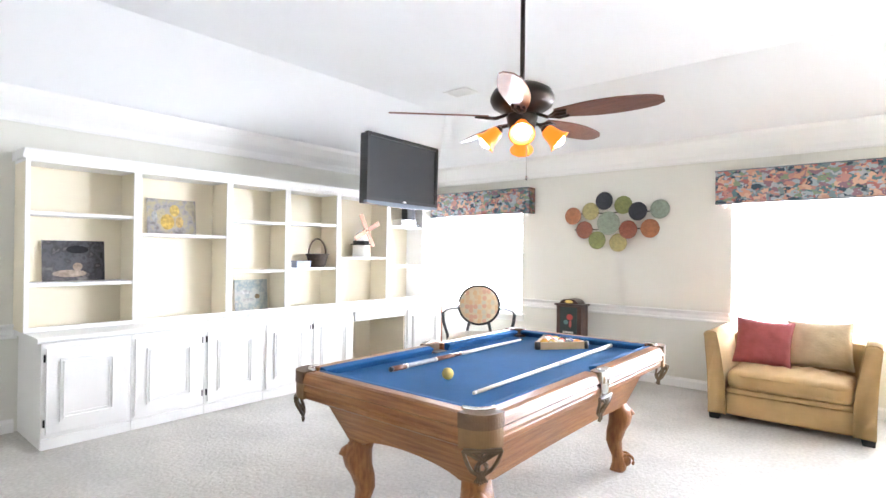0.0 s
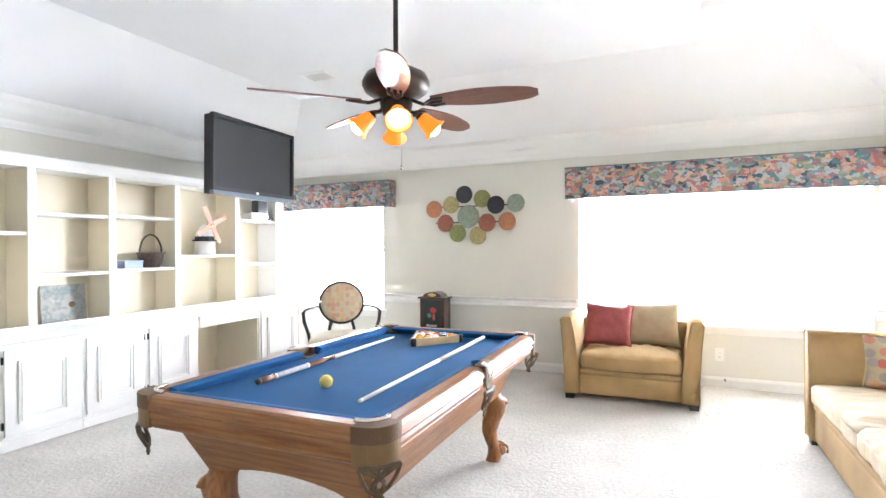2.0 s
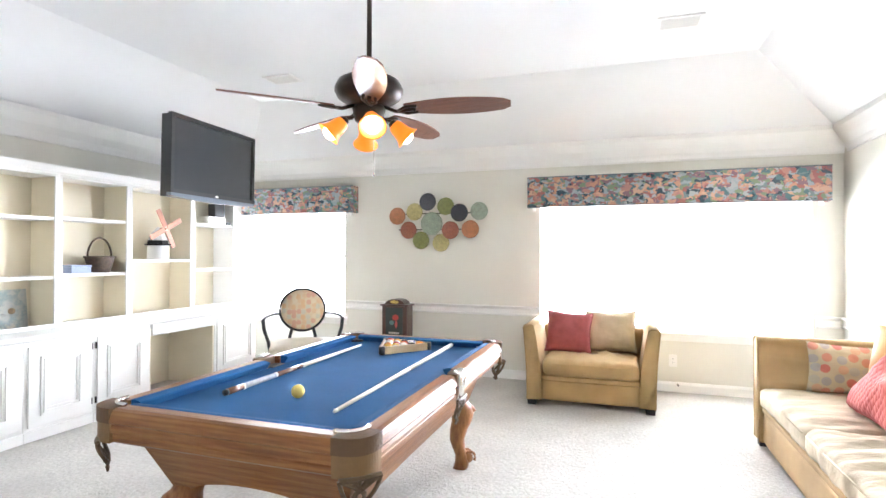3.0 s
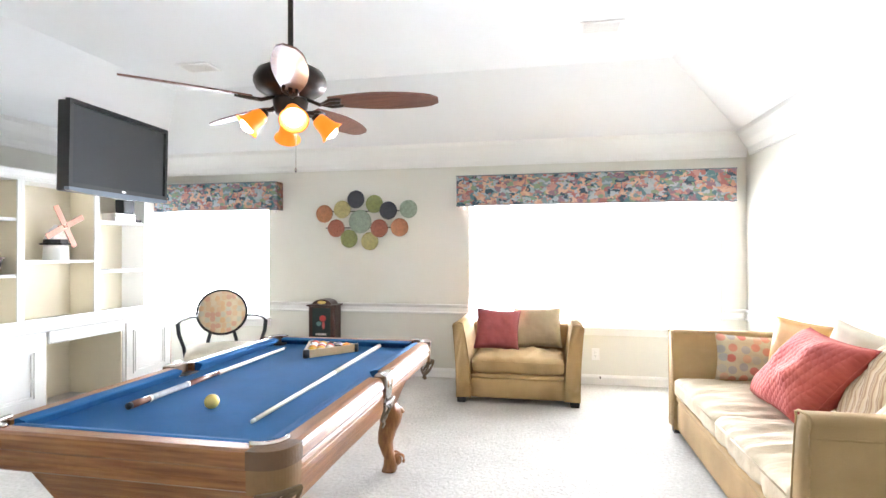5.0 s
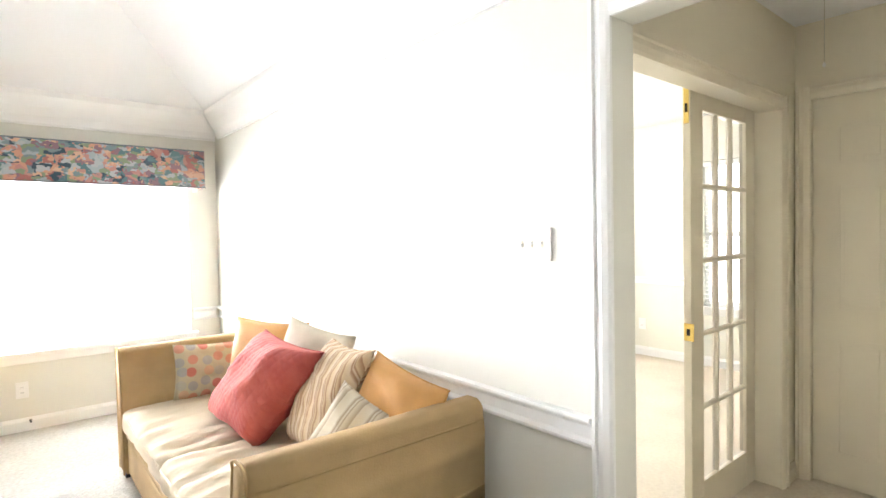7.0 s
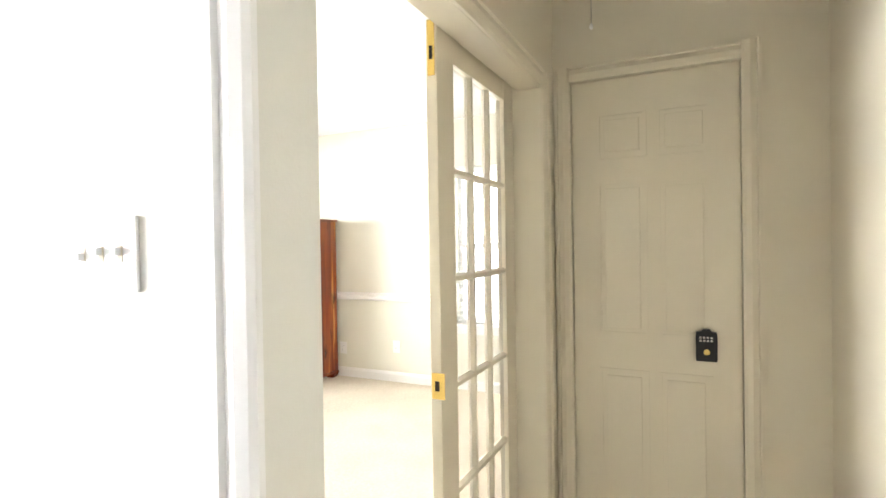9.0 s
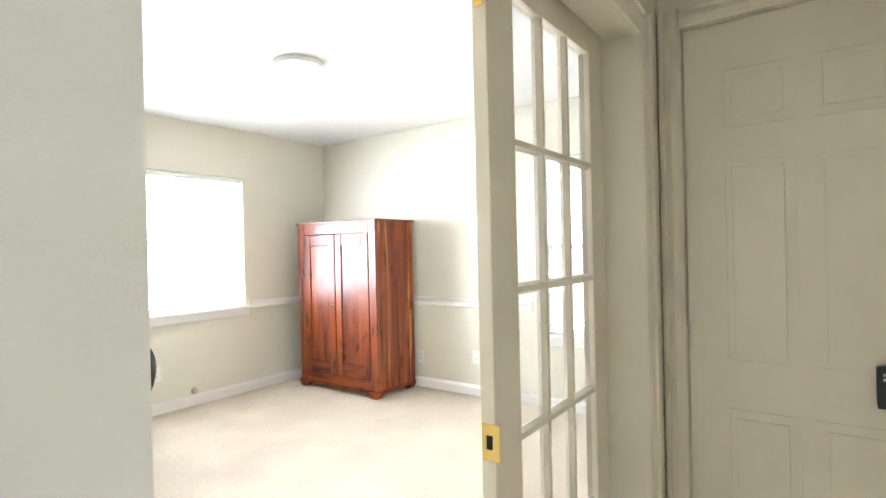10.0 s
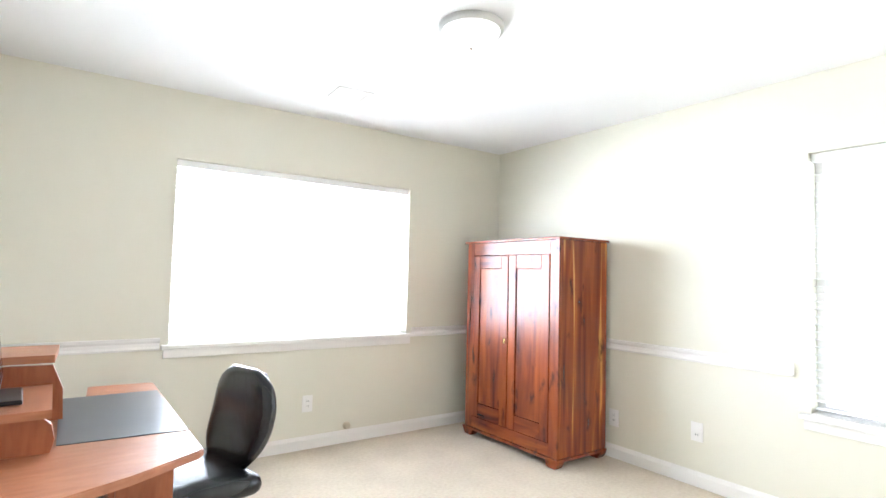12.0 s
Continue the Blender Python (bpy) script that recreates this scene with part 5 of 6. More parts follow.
# ---- things on the table ----
def cue(p, q, butt, tip, label, joint):
    """A cue lying from p (butt or near end) to q, resting on the cloth."""
    a, b = Vector(p), Vector(q)
    c = thing("pool_cue", label, "cue", (a.x, a.y, ZB))
    d = b - a
    za, zb2 = butt, tip
    pts = [Vector((0, 0, za + 0.0005)) + Vector((d.x * t, d.y * t, (zb2 - za) * t)) for t in np.linspace(0, 1, 9)]
    k = joint
    smooth(part("butt", add_tube(bmesh.new(), [pts[0].lerp(pts[-1], u) for u in np.linspace(0, k, 5)], butt, 12, butt + (tip - butt) * k), M_wrap if butt > tip else M_cue, c))
    smooth(part("shaft", add_tube(bmesh.new(), [pts[0].lerp(pts[-1], u) for u in np.linspace(k, 0.985, 6)], butt + (tip - butt) * k, 12, tip), M_cue, c))
    smooth(part("tip", add_tube(bmesh.new(), [pts[0].lerp(pts[-1], u) for u in (0.985, 1.0)], tip, 12, tip * 0.92), M_black if tip < butt else M_cue, c))
    if butt > tip:
        for nm, ua, ub, m in (("sleeve", 0.0, 0.075, M_cuewood), ("ring", 0.075, 0.083, M_cue), ("forearm", 0.27, 0.445, M_cuewood), ("ring", 0.262, 0.27, M_cue)):
            smooth(part(nm, add_tube(bmesh.new(), [pts[0].lerp(pts[-1], u) for u in (ua, ub)], butt + (tip - butt) * ua + 0.0008, 12, butt + (tip - butt) * ub + 0.0008), m, c))
    end = part("end_cap", add_tube(bmesh.new(), [pts[0].lerp(pts[-1], u) for u in (-0.012, -0.0005)], butt * 0.97, 12, butt), M_black if butt > tip else M_cue, c)
    smooth(end)
    return c


cue((-0.145, 3.272), (-0.170, 4.56), 0.0135, 0.0075, "dark-butted pool cue with a pale shaft lying on the cloth", 0.45)
cue((0.420, 3.215), (0.400, 4.72), 0.0075, 0.0130, "pale two-piece pool cue lying on the cloth", 0.5)

BALLC = [(0.62, 0.10, 0.05), (0.68, 0.42, 0.06), (0.75, 0.28, 0.05), (0.05, 0.06, 0.25), (0.80, 0.76, 0.66), (0.45, 0.05, 0.05), (0.70, 0.40, 0.05), (0.02, 0.02, 0.025)]
BR = 0.0284


def ball(x, y, col, label, stripe=False, group="racked balls"):
    b = thing("billiard_ball", label, "ball", (x, y, ZB + BR), 0, group)
    bm = bmesh.new()
    bmesh.ops.create_uvsphere(bm, u_segments=20, v_segments=14, radius=BR)
    smooth(part("sphere", bm, mat("ball_body", (0.82, 0.78, 0.68) if stripe else col, 0.12, 0, 0.02, 5, 0, coat=0.5), b))
    if stripe:
        bm = bmesh.new()
        add_loft(bm, [(0, 0, z, math.sqrt(BR * BR - z * z) + 0.0004, math.sqrt(BR * BR - z * z) + 0.0004) for z in (-0.013, -0.007, 0, 0.007, 0.013)], 20, 2.0, False)
        bmesh.ops.transform(bm, matrix=Matrix.Rotation(radians(40 + 60 * (x * 9 % 2)), 4, (1, 0.4, 0)), verts=bm.verts)
        smooth(part("stripe", bm, mat("ball_stripe", col, 0.12, 0, 0.02, 5, 0, coat=0.5), b))
    return b


cueball = ball(0.165, 3.335, (0.72, 0.55, 0.14), "yellow ball with a pale cap alone on the cloth", False, "loose ball")
# rack: apex away from the camera's end
RX, RY = 0.115, 4.515
rack = thing("ball_rack", "pale wooden triangle rack round the balls", "rack", (RX, RY, ZB + 0.0005), 50)
R3 = 0.191
corners = [(R3 * math.cos(radians(a)), R3 * math.sin(radians(a))) for a in (90, 210, 330)]
for k in range(3):
    a, b = Vector((*corners[k], 0)), Vector((*corners[(k + 1) % 3], 0))
    d = (b - a).normalized()
    nrm = Vector((d.y, -d.x, 0)) * 0.012
    bm = add_prism(bmesh.new(), [tuple(v[:2]) for v in (a + d * 0.018, b - d * 0.018, b - d * 0.018 + nrm, a + d * 0.018 + nrm)], "z", 0, 0.045)
    part("rack_side", bm, M_maple, rack)
for x, y in corners:
    bm = add_loft(bmesh.new(), [(x * 0.97, y * 0.97, 0, 0.02, 0.02), (x * 0.97, y * 0.97, 0.046, 0.02, 0.02)], 14)
    smooth(part("rack_corner", bm, M_black, rack))
n = 0
for r in range(5):
    for c in range(r + 1):
        lx, ly = (c - r / 2) * 2 * BR, 0.1312 - 0.0005 - (r + 0.0) * BR * 1.732
        v = Matrix.Rotation(radians(50), 3, "Z") @ Vector((lx, ly, 0))
        ball(RX + v.x, RY + v.y, BALLC[(n * 3) % 8], "glossy numbered billiard ball in the rack", n % 2 == 1)
        n += 1


# ---- upholstery ----
def pillow(name, label, m, w, h, t, material, group="sofa cushions", pinch=0.12, seed=1, skew=0.0):
    """A stuffed pillow with pinched corners, standing in its own xz plane; its foot is at z = 0."""
    p = thing(name, label, "cushion", (0, 0, 0), 0, group)
    p.matrix_basis = m
    bm = bmesh.new()
    n = 18
    grid = {}
    for sgn in (-1, 1):
        for i in range(n + 1):
            for j in range(n + 1):
                if sgn == 1 and (i in (0, n) or j in (0, n)):
                    grid[sgn, i, j] = grid[-1, i, j]
                    continue
                u, v = 2 * i / n - 1, 2 * j / n - 1
                edge = max(0.0, (1 - u * u) * (1 - v * v)) ** 0.36
                x = u * w / 2 * (1 - pinch * (1 - v * v) * abs(u) ** 3 * 0.6)
                z = v * h / 2 * (1 - pinch * (1 - u * u) * abs(v) ** 3 * 0.6)
                lump = noise.noise(Vector((u * 1.7 + seed, v * 1.7, sgn * 2.0 + seed)))
                crease = 0.5 * noise.noise(Vector((u * 5 + seed, v * 5, sgn + seed * 2)))
                y = sgn * t / 2 * edge * (1 + 0.26 * lump + 0.22 * crease)
                grid[sgn, i, j] = bm.verts.new((x + skew * (z + h / 2), y, z + h / 2))
        for i in range(n):
            for j in range(n):
                f = (grid[sgn, i, j], grid[sgn, i + 1, j], grid[sgn, i + 1, j + 1], grid[sgn, i, j + 1])
                bm.faces.new(f if sgn > 0 else f[::-1])
    smooth(part("cover", bm, material, p))
    seam = []
    for i in range(n + 1):
        seam.append((i, 0))
    for j in range(1, n + 1):
        seam.append((n, j))
    for i in range(n - 1, -1, -1):
        seam.append((i, n))
    for j in range(n - 1, -1, -1):
        seam.append((0, j))
    pts = []
    for i, j in seam:
        u, v = 2 * i / n - 1, 2 * j / n - 1
        zz = v * h / 2 * (1 - pinch * (1 - u * u) * abs(v) ** 3 * 0.6) + h / 2
        pts.append((u * w / 2 * (1 - pinch * (1 - v * v) * abs(u) ** 3 * 0.6) + skew * zz, 0, zz))
    smooth(part("piping", add_tube(bmesh.new(), pts, 0.0035, 6), material, p))
    return p


def soft_box(lo, hi, crown=0.0, sag=0.0, bev=0.04, n=12, seed=0, wrinkle=0.0):
    """A rounded upholstered block whose top swells by crown, with soft folds across it."""
    bm = bmesh.new()
    add_box(bm, lo, hi)
    bmesh.ops.subdivide_edges(bm, edges=bm.edges[:], cuts=n, use_grid_fill=True)
    cx, cy = (lo[0] + hi[0]) / 2, (lo[1] + hi[1]) / 2
    hx, hy = (hi[0] - lo[0]) / 2, (hi[1] - lo[1]) / 2
    h = hi[2] - lo[2]
    for v in bm.verts:
        q = Vector((max(lo[0] + bev, min(hi[0] - bev, v.co.x)), max(lo[1] + bev, min(hi[1] - bev, v.co.y)), max(lo[2] + bev, min(hi[2] - bev, v.co.z))))
        d = v.co - q
        if d.length > bev:
            v.co = q + d.normalized() * bev
        u, w = (v.co.x - cx) / hx, (v.co.y - cy) / hy
        k = (v.co.z - lo[2]) / h
        v.co.z += crown * max(0, (1 - u * u)) * max(0, (1 - w * w)) * max(0.0, k)
        if wrinkle:
            v.co.z += wrinkle * k * noise.noise(Vector((v.co.x * 13 + seed, v.co.y * 4 + seed, 0)))
            v.co.x += wrinkle * 0.8 * noise.noise(Vector((seed, v.co.y * 16, v.co.z * 5)))
            v.co.y += wrinkle * 0.8 * noise.noise(Vector((v.co.x * 9, seed, v.co.z * 6)))
    return bm


def arm_outline(t, z0, z1, flare):
    """The front outline of a flared arm, from its outer face at 0 inwards to t."""
    pts = [(0.0, z0)]
    for k in range(9):
        u = k / 8
        pts.append((-flare * u ** 2.2, z0 + (z1 - 0.03 - z0) * u))
    pts += [(-flare + 0.01, z1 - 0.012), (-flare + 0.03, z1), (t * 0.55 - flare, z1), (t * 0.72 - flare * 0.9, z1 - 0.012)]
    for k in range(8, -1, -1):
        u = k / 8
        pts.append((t * (1 - 0.35 * u ** 2) - flare * 0.6 * u ** 2.2, z0 + (z1 - 0.03 - z0) * u))
    return pts


def couch(name, label, category, at, rz, width, depth, arm_h, seat_h, arm_t, cushions, back_h, flare, base_mat, cush_mat):
    """An upholstered seat, facing -y in its own frame: arms, front rail, seat cushions, back and block feet."""
    c = thing(name, label, category, at, rz)
    w = width / 2
    for sx in (-1, 1):
        bm = add_prism(bmesh.new(), [(sx * (w - flare - o), z) for o, z in arm_outline(arm_t, 0.05, arm_h, flare)], "y", 0.012, depth - 0.02)
        es = [e for e in bm.edges if abs(e.verts[0].co.y - e.verts[1].co.y) < 1e-5]
        bmesh.ops.bevel(bm, geom=es, offset=0.014, segments=3, affect="EDGES")
        arm = smooth(part("arm", bm, base_mat, c))
        rim = [(sx * (w - flare - o), 0.012, z) for o, z in arm_outline(arm_t, 0.05, arm_h, flare)]
        smooth(part("welt", add_tube(bmesh.new(), rim, 0.005, 6), base_mat, arm))
        ox = sx * (w - 0.13 * flare)
        smooth(part("seam", add_tube(bmesh.new(), [(ox, 0.02, arm_h - 0.075), (ox, depth / 2, arm_h - 0.075), (ox, depth - 0.03, arm_h - 0.075)], 0.0045, 6), base_mat, arm))
    inner = w - flare - arm_t
    part("back", soft_box((-inner - 0.06, depth - 0.20, 0.05), (inner + 0.06, depth, back_h), 0, 0, 0.04, 10), base_mat, c)
    smooth(c.children[-1])
    smooth(part("front_rail", soft_box((-inner + 0.001, 0.028, 0.05), (inner - 0.001, 0.12, seat_h - 0.175), 0, 0, 0.018, 8), base_mat, c))
    smooth(part("upper_rail", soft_box((-inner + 0.001, 0.022, seat_h - 0.174), (inner - 0.001, 0.12, seat_h - 0.135), 0, 0, 0.014, 8), base_mat, c))
    box("deck", (-inner, 0.121, 0.06), (inner, depth - 0.201, seat_h - 0.14), base_mat, c, 0)
    n = cushions
    cw = 2 * inner / n
    for k in range(n):
        bm = soft_box((-inner + k * cw + 0.003, 0.008, seat_h - 0.134), (-inner + (k + 1) * cw - 0.003, depth - 0.19, seat_h), 0.035, 0, 0.045, 30, 3 + 5 * k, 0.026)
        cu = smooth(part("seat_cushion", bm, cush_mat, c))
        smooth(part("piping", add_tube(bmesh.new(), [(-inner + k * cw + 0.03, 0.012, seat_h - 0.03), (-inner + (k + 0.5) * cw, 0.006, seat_h - 0.026), (-inner + (k + 1) * cw - 0.03, 0.012, seat_h - 0.03)], 0.0045, 6), cush_mat, cu))
    for sx in (-1, 1):
        for yy in (0.03, depth - 0.10):
            bm = add_prism(bmesh.new(), [(sx * (w - flare - 0.005), 0.001), (sx * (w - flare - 0.075), 0.001), (sx * (w - flare - 0.085), 0.05), (sx * (w - flare - 0.0), 0.05)], "y", yy, yy + 0.07)
            part("foot", bm, M_black, c, "black block foot")
    return c


couch("armchair", "tan suede armchair-and-a-half with flared arms", "armchair", (1.195, 6.075, 0.0), 0, 1.13, 0.80, 0.708, 0.40, 0.125, 1, 0.64, 0.035, M_suede, M_suede)
pillow("cushion", "maroon velvet cushion on the armchair", pose(0.985, 6.42, 0.415, -18, 4, 6), 0.42, 0.39, 0.15, M_maroon, "armchair cushions", 0.16, 3)
pillow("cushion", "tan cushion on the armchair", pose(1.365, 6.60, 0.415, -16, -2, -3), 0.46, 0.39, 0.16, M_tancush, "armchair cushions", 0.14, 5)

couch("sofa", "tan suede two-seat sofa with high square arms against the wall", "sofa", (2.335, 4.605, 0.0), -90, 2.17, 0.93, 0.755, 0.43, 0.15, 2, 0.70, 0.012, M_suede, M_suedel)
pillow("cushion", "dotted cushion leaning on the far sofa arm", pose(2.80, 5.36, 0.452, -12, 2, -6), 0.44, 0.31, 0.13, M_poly, "sofa cushions", 0.12, 7)
pillow("cushion", "large red quilted cushion leaning on the sofa back", pose(2.69, 4.72, 0.445, -22, 2, -88), 0.60, 0.50, 0.26, M_red, "sofa cushions", 0.14, 9, 0.56)
pillow("cushion", "gold satin cushion at the sofa back", pose(2.95, 5.02, 0.455, -12, 2, -60), 0.50, 0.46, 0.16, M_gold, "sofa cushions", 0.14, 11)
pillow("cushion", "pale linen cushion at the sofa back", pose(2.98, 4.58, 0.47, -12, 9, -72), 0.46, 0.47, 0.15, M_linen, "sofa cushions", 0.14, 13)
pillow("cushion", "tan striped cushion leaning on the sofa", pose(2.84, 4.22, 0.455, -20, 0, -90), 0.36, 0.49, 0.20, M_plaid, "sofa cushions", 0.16, 15, 0.28)
pillow("cushion", "gold satin cushion beside the sofa arm", pose(2.98, 3.84, 0.49, -14, 14, -80), 0.40, 0.38, 0.21, M_gold, "sofa cushions", 0.14, 17)
pillow("cushion", "small striped linen cushion beside the sofa arm", pose(2.75, 3.86, 0.49, -24, 28, -62), 0.29, 0.32, 0.13, M_linstripe, "sofa cushions", 0.14, 19)


# ---- oval-back chair ----
oc = thing("oval_chair", "black-framed armchair with an oval patchwork back and cream seat", "chair", (-1.34, 5.655, 0), 35)
oz, orx, orz = 0.775, 0.215, 0.205
yb = 0.30
bm = bmesh.new()
add_tube(bm, [(orx * math.cos(a), yb + 0.0, oz + orz * math.sin(a)) for a in np.linspace(0, 2 * math.pi, 41)], 0.011, 8)
smooth(part("back_frame", bm, M_black, oc))
bm = bmesh.new()
bmesh.ops.create_uvsphere(bm, u_segments=28, v_segments=14, radius=1)
bmesh.ops.transform(bm, matrix=Matrix.Translation((0, yb, oz)) @ Matrix.Diagonal((orx - 0.01, 0.032, orz - 0.01, 1)), verts=bm.verts)
smooth(part("back_pad", bm, M_oval, oc, "patchwork fabric oval back pad"))
smooth(part("seat", soft_box((-0.30, -0.27, 0.42), (0.30, 0.28, 0.50), 0.035, 0, 0.035, 10), M_linen, oc, "cream upholstered seat"))
box("seat_frame", (-0.285, -0.255, 0.36), (0.285, 0.265, 0.419), M_black, oc, 0.008)
for sx in (-1, 1):
    smooth(part("back_post", add_tube(bmesh.new(), [(sx * 0.13, 0.262, 0.42), (sx * 0.12, 0.285, 0.52), (sx * 0.10, yb, 0.595)], 0.016, 8), M_black, oc))
    smooth(part("arm", add_tube(bmesh.new(), [(sx * 0.205, yb, 0.74), (sx * 0.27, 0.24, 0.745), (sx * 0.335, 0.12, 0.735), (sx * 0.355, -0.02, 0.72)], 0.009, 8), M_black, oc))
    smooth(part("arm_post", add_tube(bmesh.new(), [(sx * 0.355, -0.02, 0.722), (sx * 0.345, -0.05, 0.64), (sx * 0.305, -0.06, 0.52), (sx * 0.29, -0.05, 0.40)], 0.018, 8, 0.014), M_black, oc))
    for yy in (-0.23, 0.24):
        smooth(part("leg", add_tube(bmesh.new(), [(sx * 0.255, yy, 0.37), (sx * 0.262, yy * 1.03, 0.18), (sx * 0.27, yy * 1.12, 0.001)], 0.022, 8, 0.014), M_black, oc))

# ---- game cabinet under the discs ----
gc = thing("novelty_clock", "dark wooden arched clock cabinet with a painted billiard scene", "cabinet", (-0.89, 6.80, 0.0))
M_mahog = wood("mahogany", (0.075, 0.028, 0.018), (0.035, 0.012, 0.008), 0.3, (12, 12, 1.5), 0.3)
box("case", (-0.145, -0.09, 0.002), (0.145, 0.09, 0.755), M_mahog, gc, 0.006)
box("ledge", (-0.165, -0.105, 0.756), (0.165, 0.10, 0.775), M_mahog, gc, 0.005)
arch = [(-0.11, 0.776)] + [(0.11 * math.cos(a), 0.776 + 0.055 * math.sin(a)) for a in np.linspace(math.pi, 0, 13)]
part("arched_top", add_prism(bmesh.new(), arch[1:], "y", -0.085, 0.085), M_mahog, gc)
box("front_panel", (-0.10, -0.095, 0.42), (0.10, -0.0905, 0.74), mat("panel_green", (0.018, 0.03, 0.028), 0.35, 0, 0.1, 10), gc, 0.001, "dark green painted panel")
for (x0, z0, x1, z1, col) in ((-0.02, 0.60, 0.055, 0.665, (0.55, 0.06, 0.05)), (-0.055, 0.55, 0.0, 0.60, (0.12, 0.25, 0.22)), (0.01, 0.52, 0.04, 0.60, (0.55, 0.10, 0.08))):
    bm = bmesh.new()
    bmesh.ops.create_circle(bm, cap_ends=True, segments=16, radius=1)
    bmesh.ops.transform(bm, matrix=Matrix.Translation(((x0 + x1) / 2, -0.0965, (z0 + z1) / 2)) @ Matrix.Rotation(radians(90), 4, "X") @ Matrix.Diagonal(((x1 - x0) / 2, (z1 - z0) / 2, 1, 1)), verts=bm.verts)
    part("painted_patch", bm, mat("painted_patch", col, 0.4), gc)
for k in range(6):
    box("letter_bar", (-0.062 + k * 0.021, -0.0975, 0.455), (-0.048 + k * 0.021, -0.0952, 0.475), mat("letter_paint", (0.75, 0.72, 0.62), 0.5), gc, 0)
bm = bmesh.new()
bmesh.ops.create_circle(bm, cap_ends=True, segments=18, radius=1)
bmesh.ops.transform(bm, matrix=Matrix.Translation((0, -0.0865, 0.80)) @ Matrix.Rotation(radians(90), 4, "X") @ Matrix.Diagonal((0.05, 0.018, 1, 1)), verts=bm.verts)
part("crest", bm, M_brass, gc)

# loose cue propped in the window corner
pc = thing("leaning_stick", "slim brown wooden stick leaning in the window corner", "stick", (-2.84, 6.84, 0.0))
smooth(part("shaft", add_tube(bmesh.new(), [(0.06, -0.04, 0.006), (0.0, 0.04, 0.6), (-0.065, 0.12, 1.26)], 0.011, 8, 0.008), M_sail, pc))


# ---- office ----
AX0, AX1, AY0, AY1, AZ = 6.695, 7.215, 5.845, 6.878, 1.607
wd = thing("wardrobe", "glossy red cedar two-door wardrobe on bracket feet", "wardrobe", ((AX0 + AX1) / 2, (AY0 + AY1) / 2, 0))
hx, hy = (AX1 - AX0) / 2, (AY1 - AY0) / 2
z0, z1 = 0.07, AZ - 0.02
box("side_panel", (-hx + 0.022, -hy, z0), (hx, -hy + 0.02, z1), M_cedary, wd, 0.002)
box("side_panel", (-hx + 0.022, hy - 0.02, z0), (hx, hy, z1), M_cedary, wd, 0.002)
box("back_panel", (hx - 0.012, -hy + 0.021, z0), (hx - 0.002, hy - 0.021, z1), M_cedar, wd, 0)
box("bottom_panel", (-hx + 0.022, -hy + 0.021, z0), (hx - 0.013, hy - 0.021, z0 + 0.02), M_cedar, wd, 0)
box("top_board", (-hx - 0.02, -hy - 0.02, z1 + 0.001), (hx + 0.005, hy + 0.02, AZ), M_cedar, wd, 0.005)
box("front_stile", (-hx, -hy, z0), (-hx + 0.021, -hy + 0.085, z1), M_cedar, wd, 0.002)
box("front_stile", (-hx, hy - 0.085, z0), (-hx + 0.021, hy, z1), M_cedar, wd, 0.002)
box("front_rail", (-hx + 0.001, -hy + 0.086, z1 - 0.10), (-hx + 0.021, hy - 0.086, z1), M_cedarx, wd, 0.002)
box("front_rail", (-hx + 0.001, -hy + 0.086, z0), (-hx + 0.021, hy - 0.086, z0 + 0.09), M_cedarx, wd, 0.002)
for a, b in ((-hy + 0.088, -0.004), (0.004, hy - 0.088)):
    za, zb = z0 + 0.094, z1 - 0.104
    door = box("door", (-hx + 0.004, a + 0.082, za + 0.115), (-hx + 0.014, b - 0.082, zb - 0.105), M_cedar, wd, 0.001)
    for p, q in ((a, a + 0.08), (b - 0.08, b)):
        box("door_stile", (-hx - 0.006, p, za), (-hx + 0.018, q, zb), M_cedar, door, 0.004)
    box("door_rail", (-hx - 0.005, a + 0.081, za), (-hx + 0.018, b - 0.081, za + 0.113), M_cedarx, door, 0.004)
    box("door_rail", (-hx - 0.005, a + 0.081, zb - 0.103), (-hx + 0.018, b - 0.081, zb), M_cedarx, door, 0.004)
smooth(part("keyhole_plate", add_loft(bmesh.new(), [(-hx - 0.008, 0.035, 0.80, 0.004, 0.009), (-hx - 0.009, 0.035, 0.835, 0.004, 0.011)], 10), M_brass, wd))
box("base_moulding", (-hx - 0.015, -hy - 0.012, z0 - 0.022), (hx, hy + 0.012, z0 - 0.001), M_cedar, wd, 0.004)
for sx in (-1, 1):
    for sy in (-1, 1):
        cx, cy = sx * (hx - 0.04) - (0.012 if sx < 0 else 0), sy * (hy - 0.05)
        bm = add_prism(bmesh.new(), [(cy - 0.06, 0.047), (cy - 0.055, 0.03), (cy - 0.035, 0.001), (cy + 0.035, 0.001), (cy + 0.055, 0.03), (cy + 0.06, 0.047)], "x", cx - 0.035, cx + 0.035)
        part("bracket_foot", bm, M_cedar, wd)

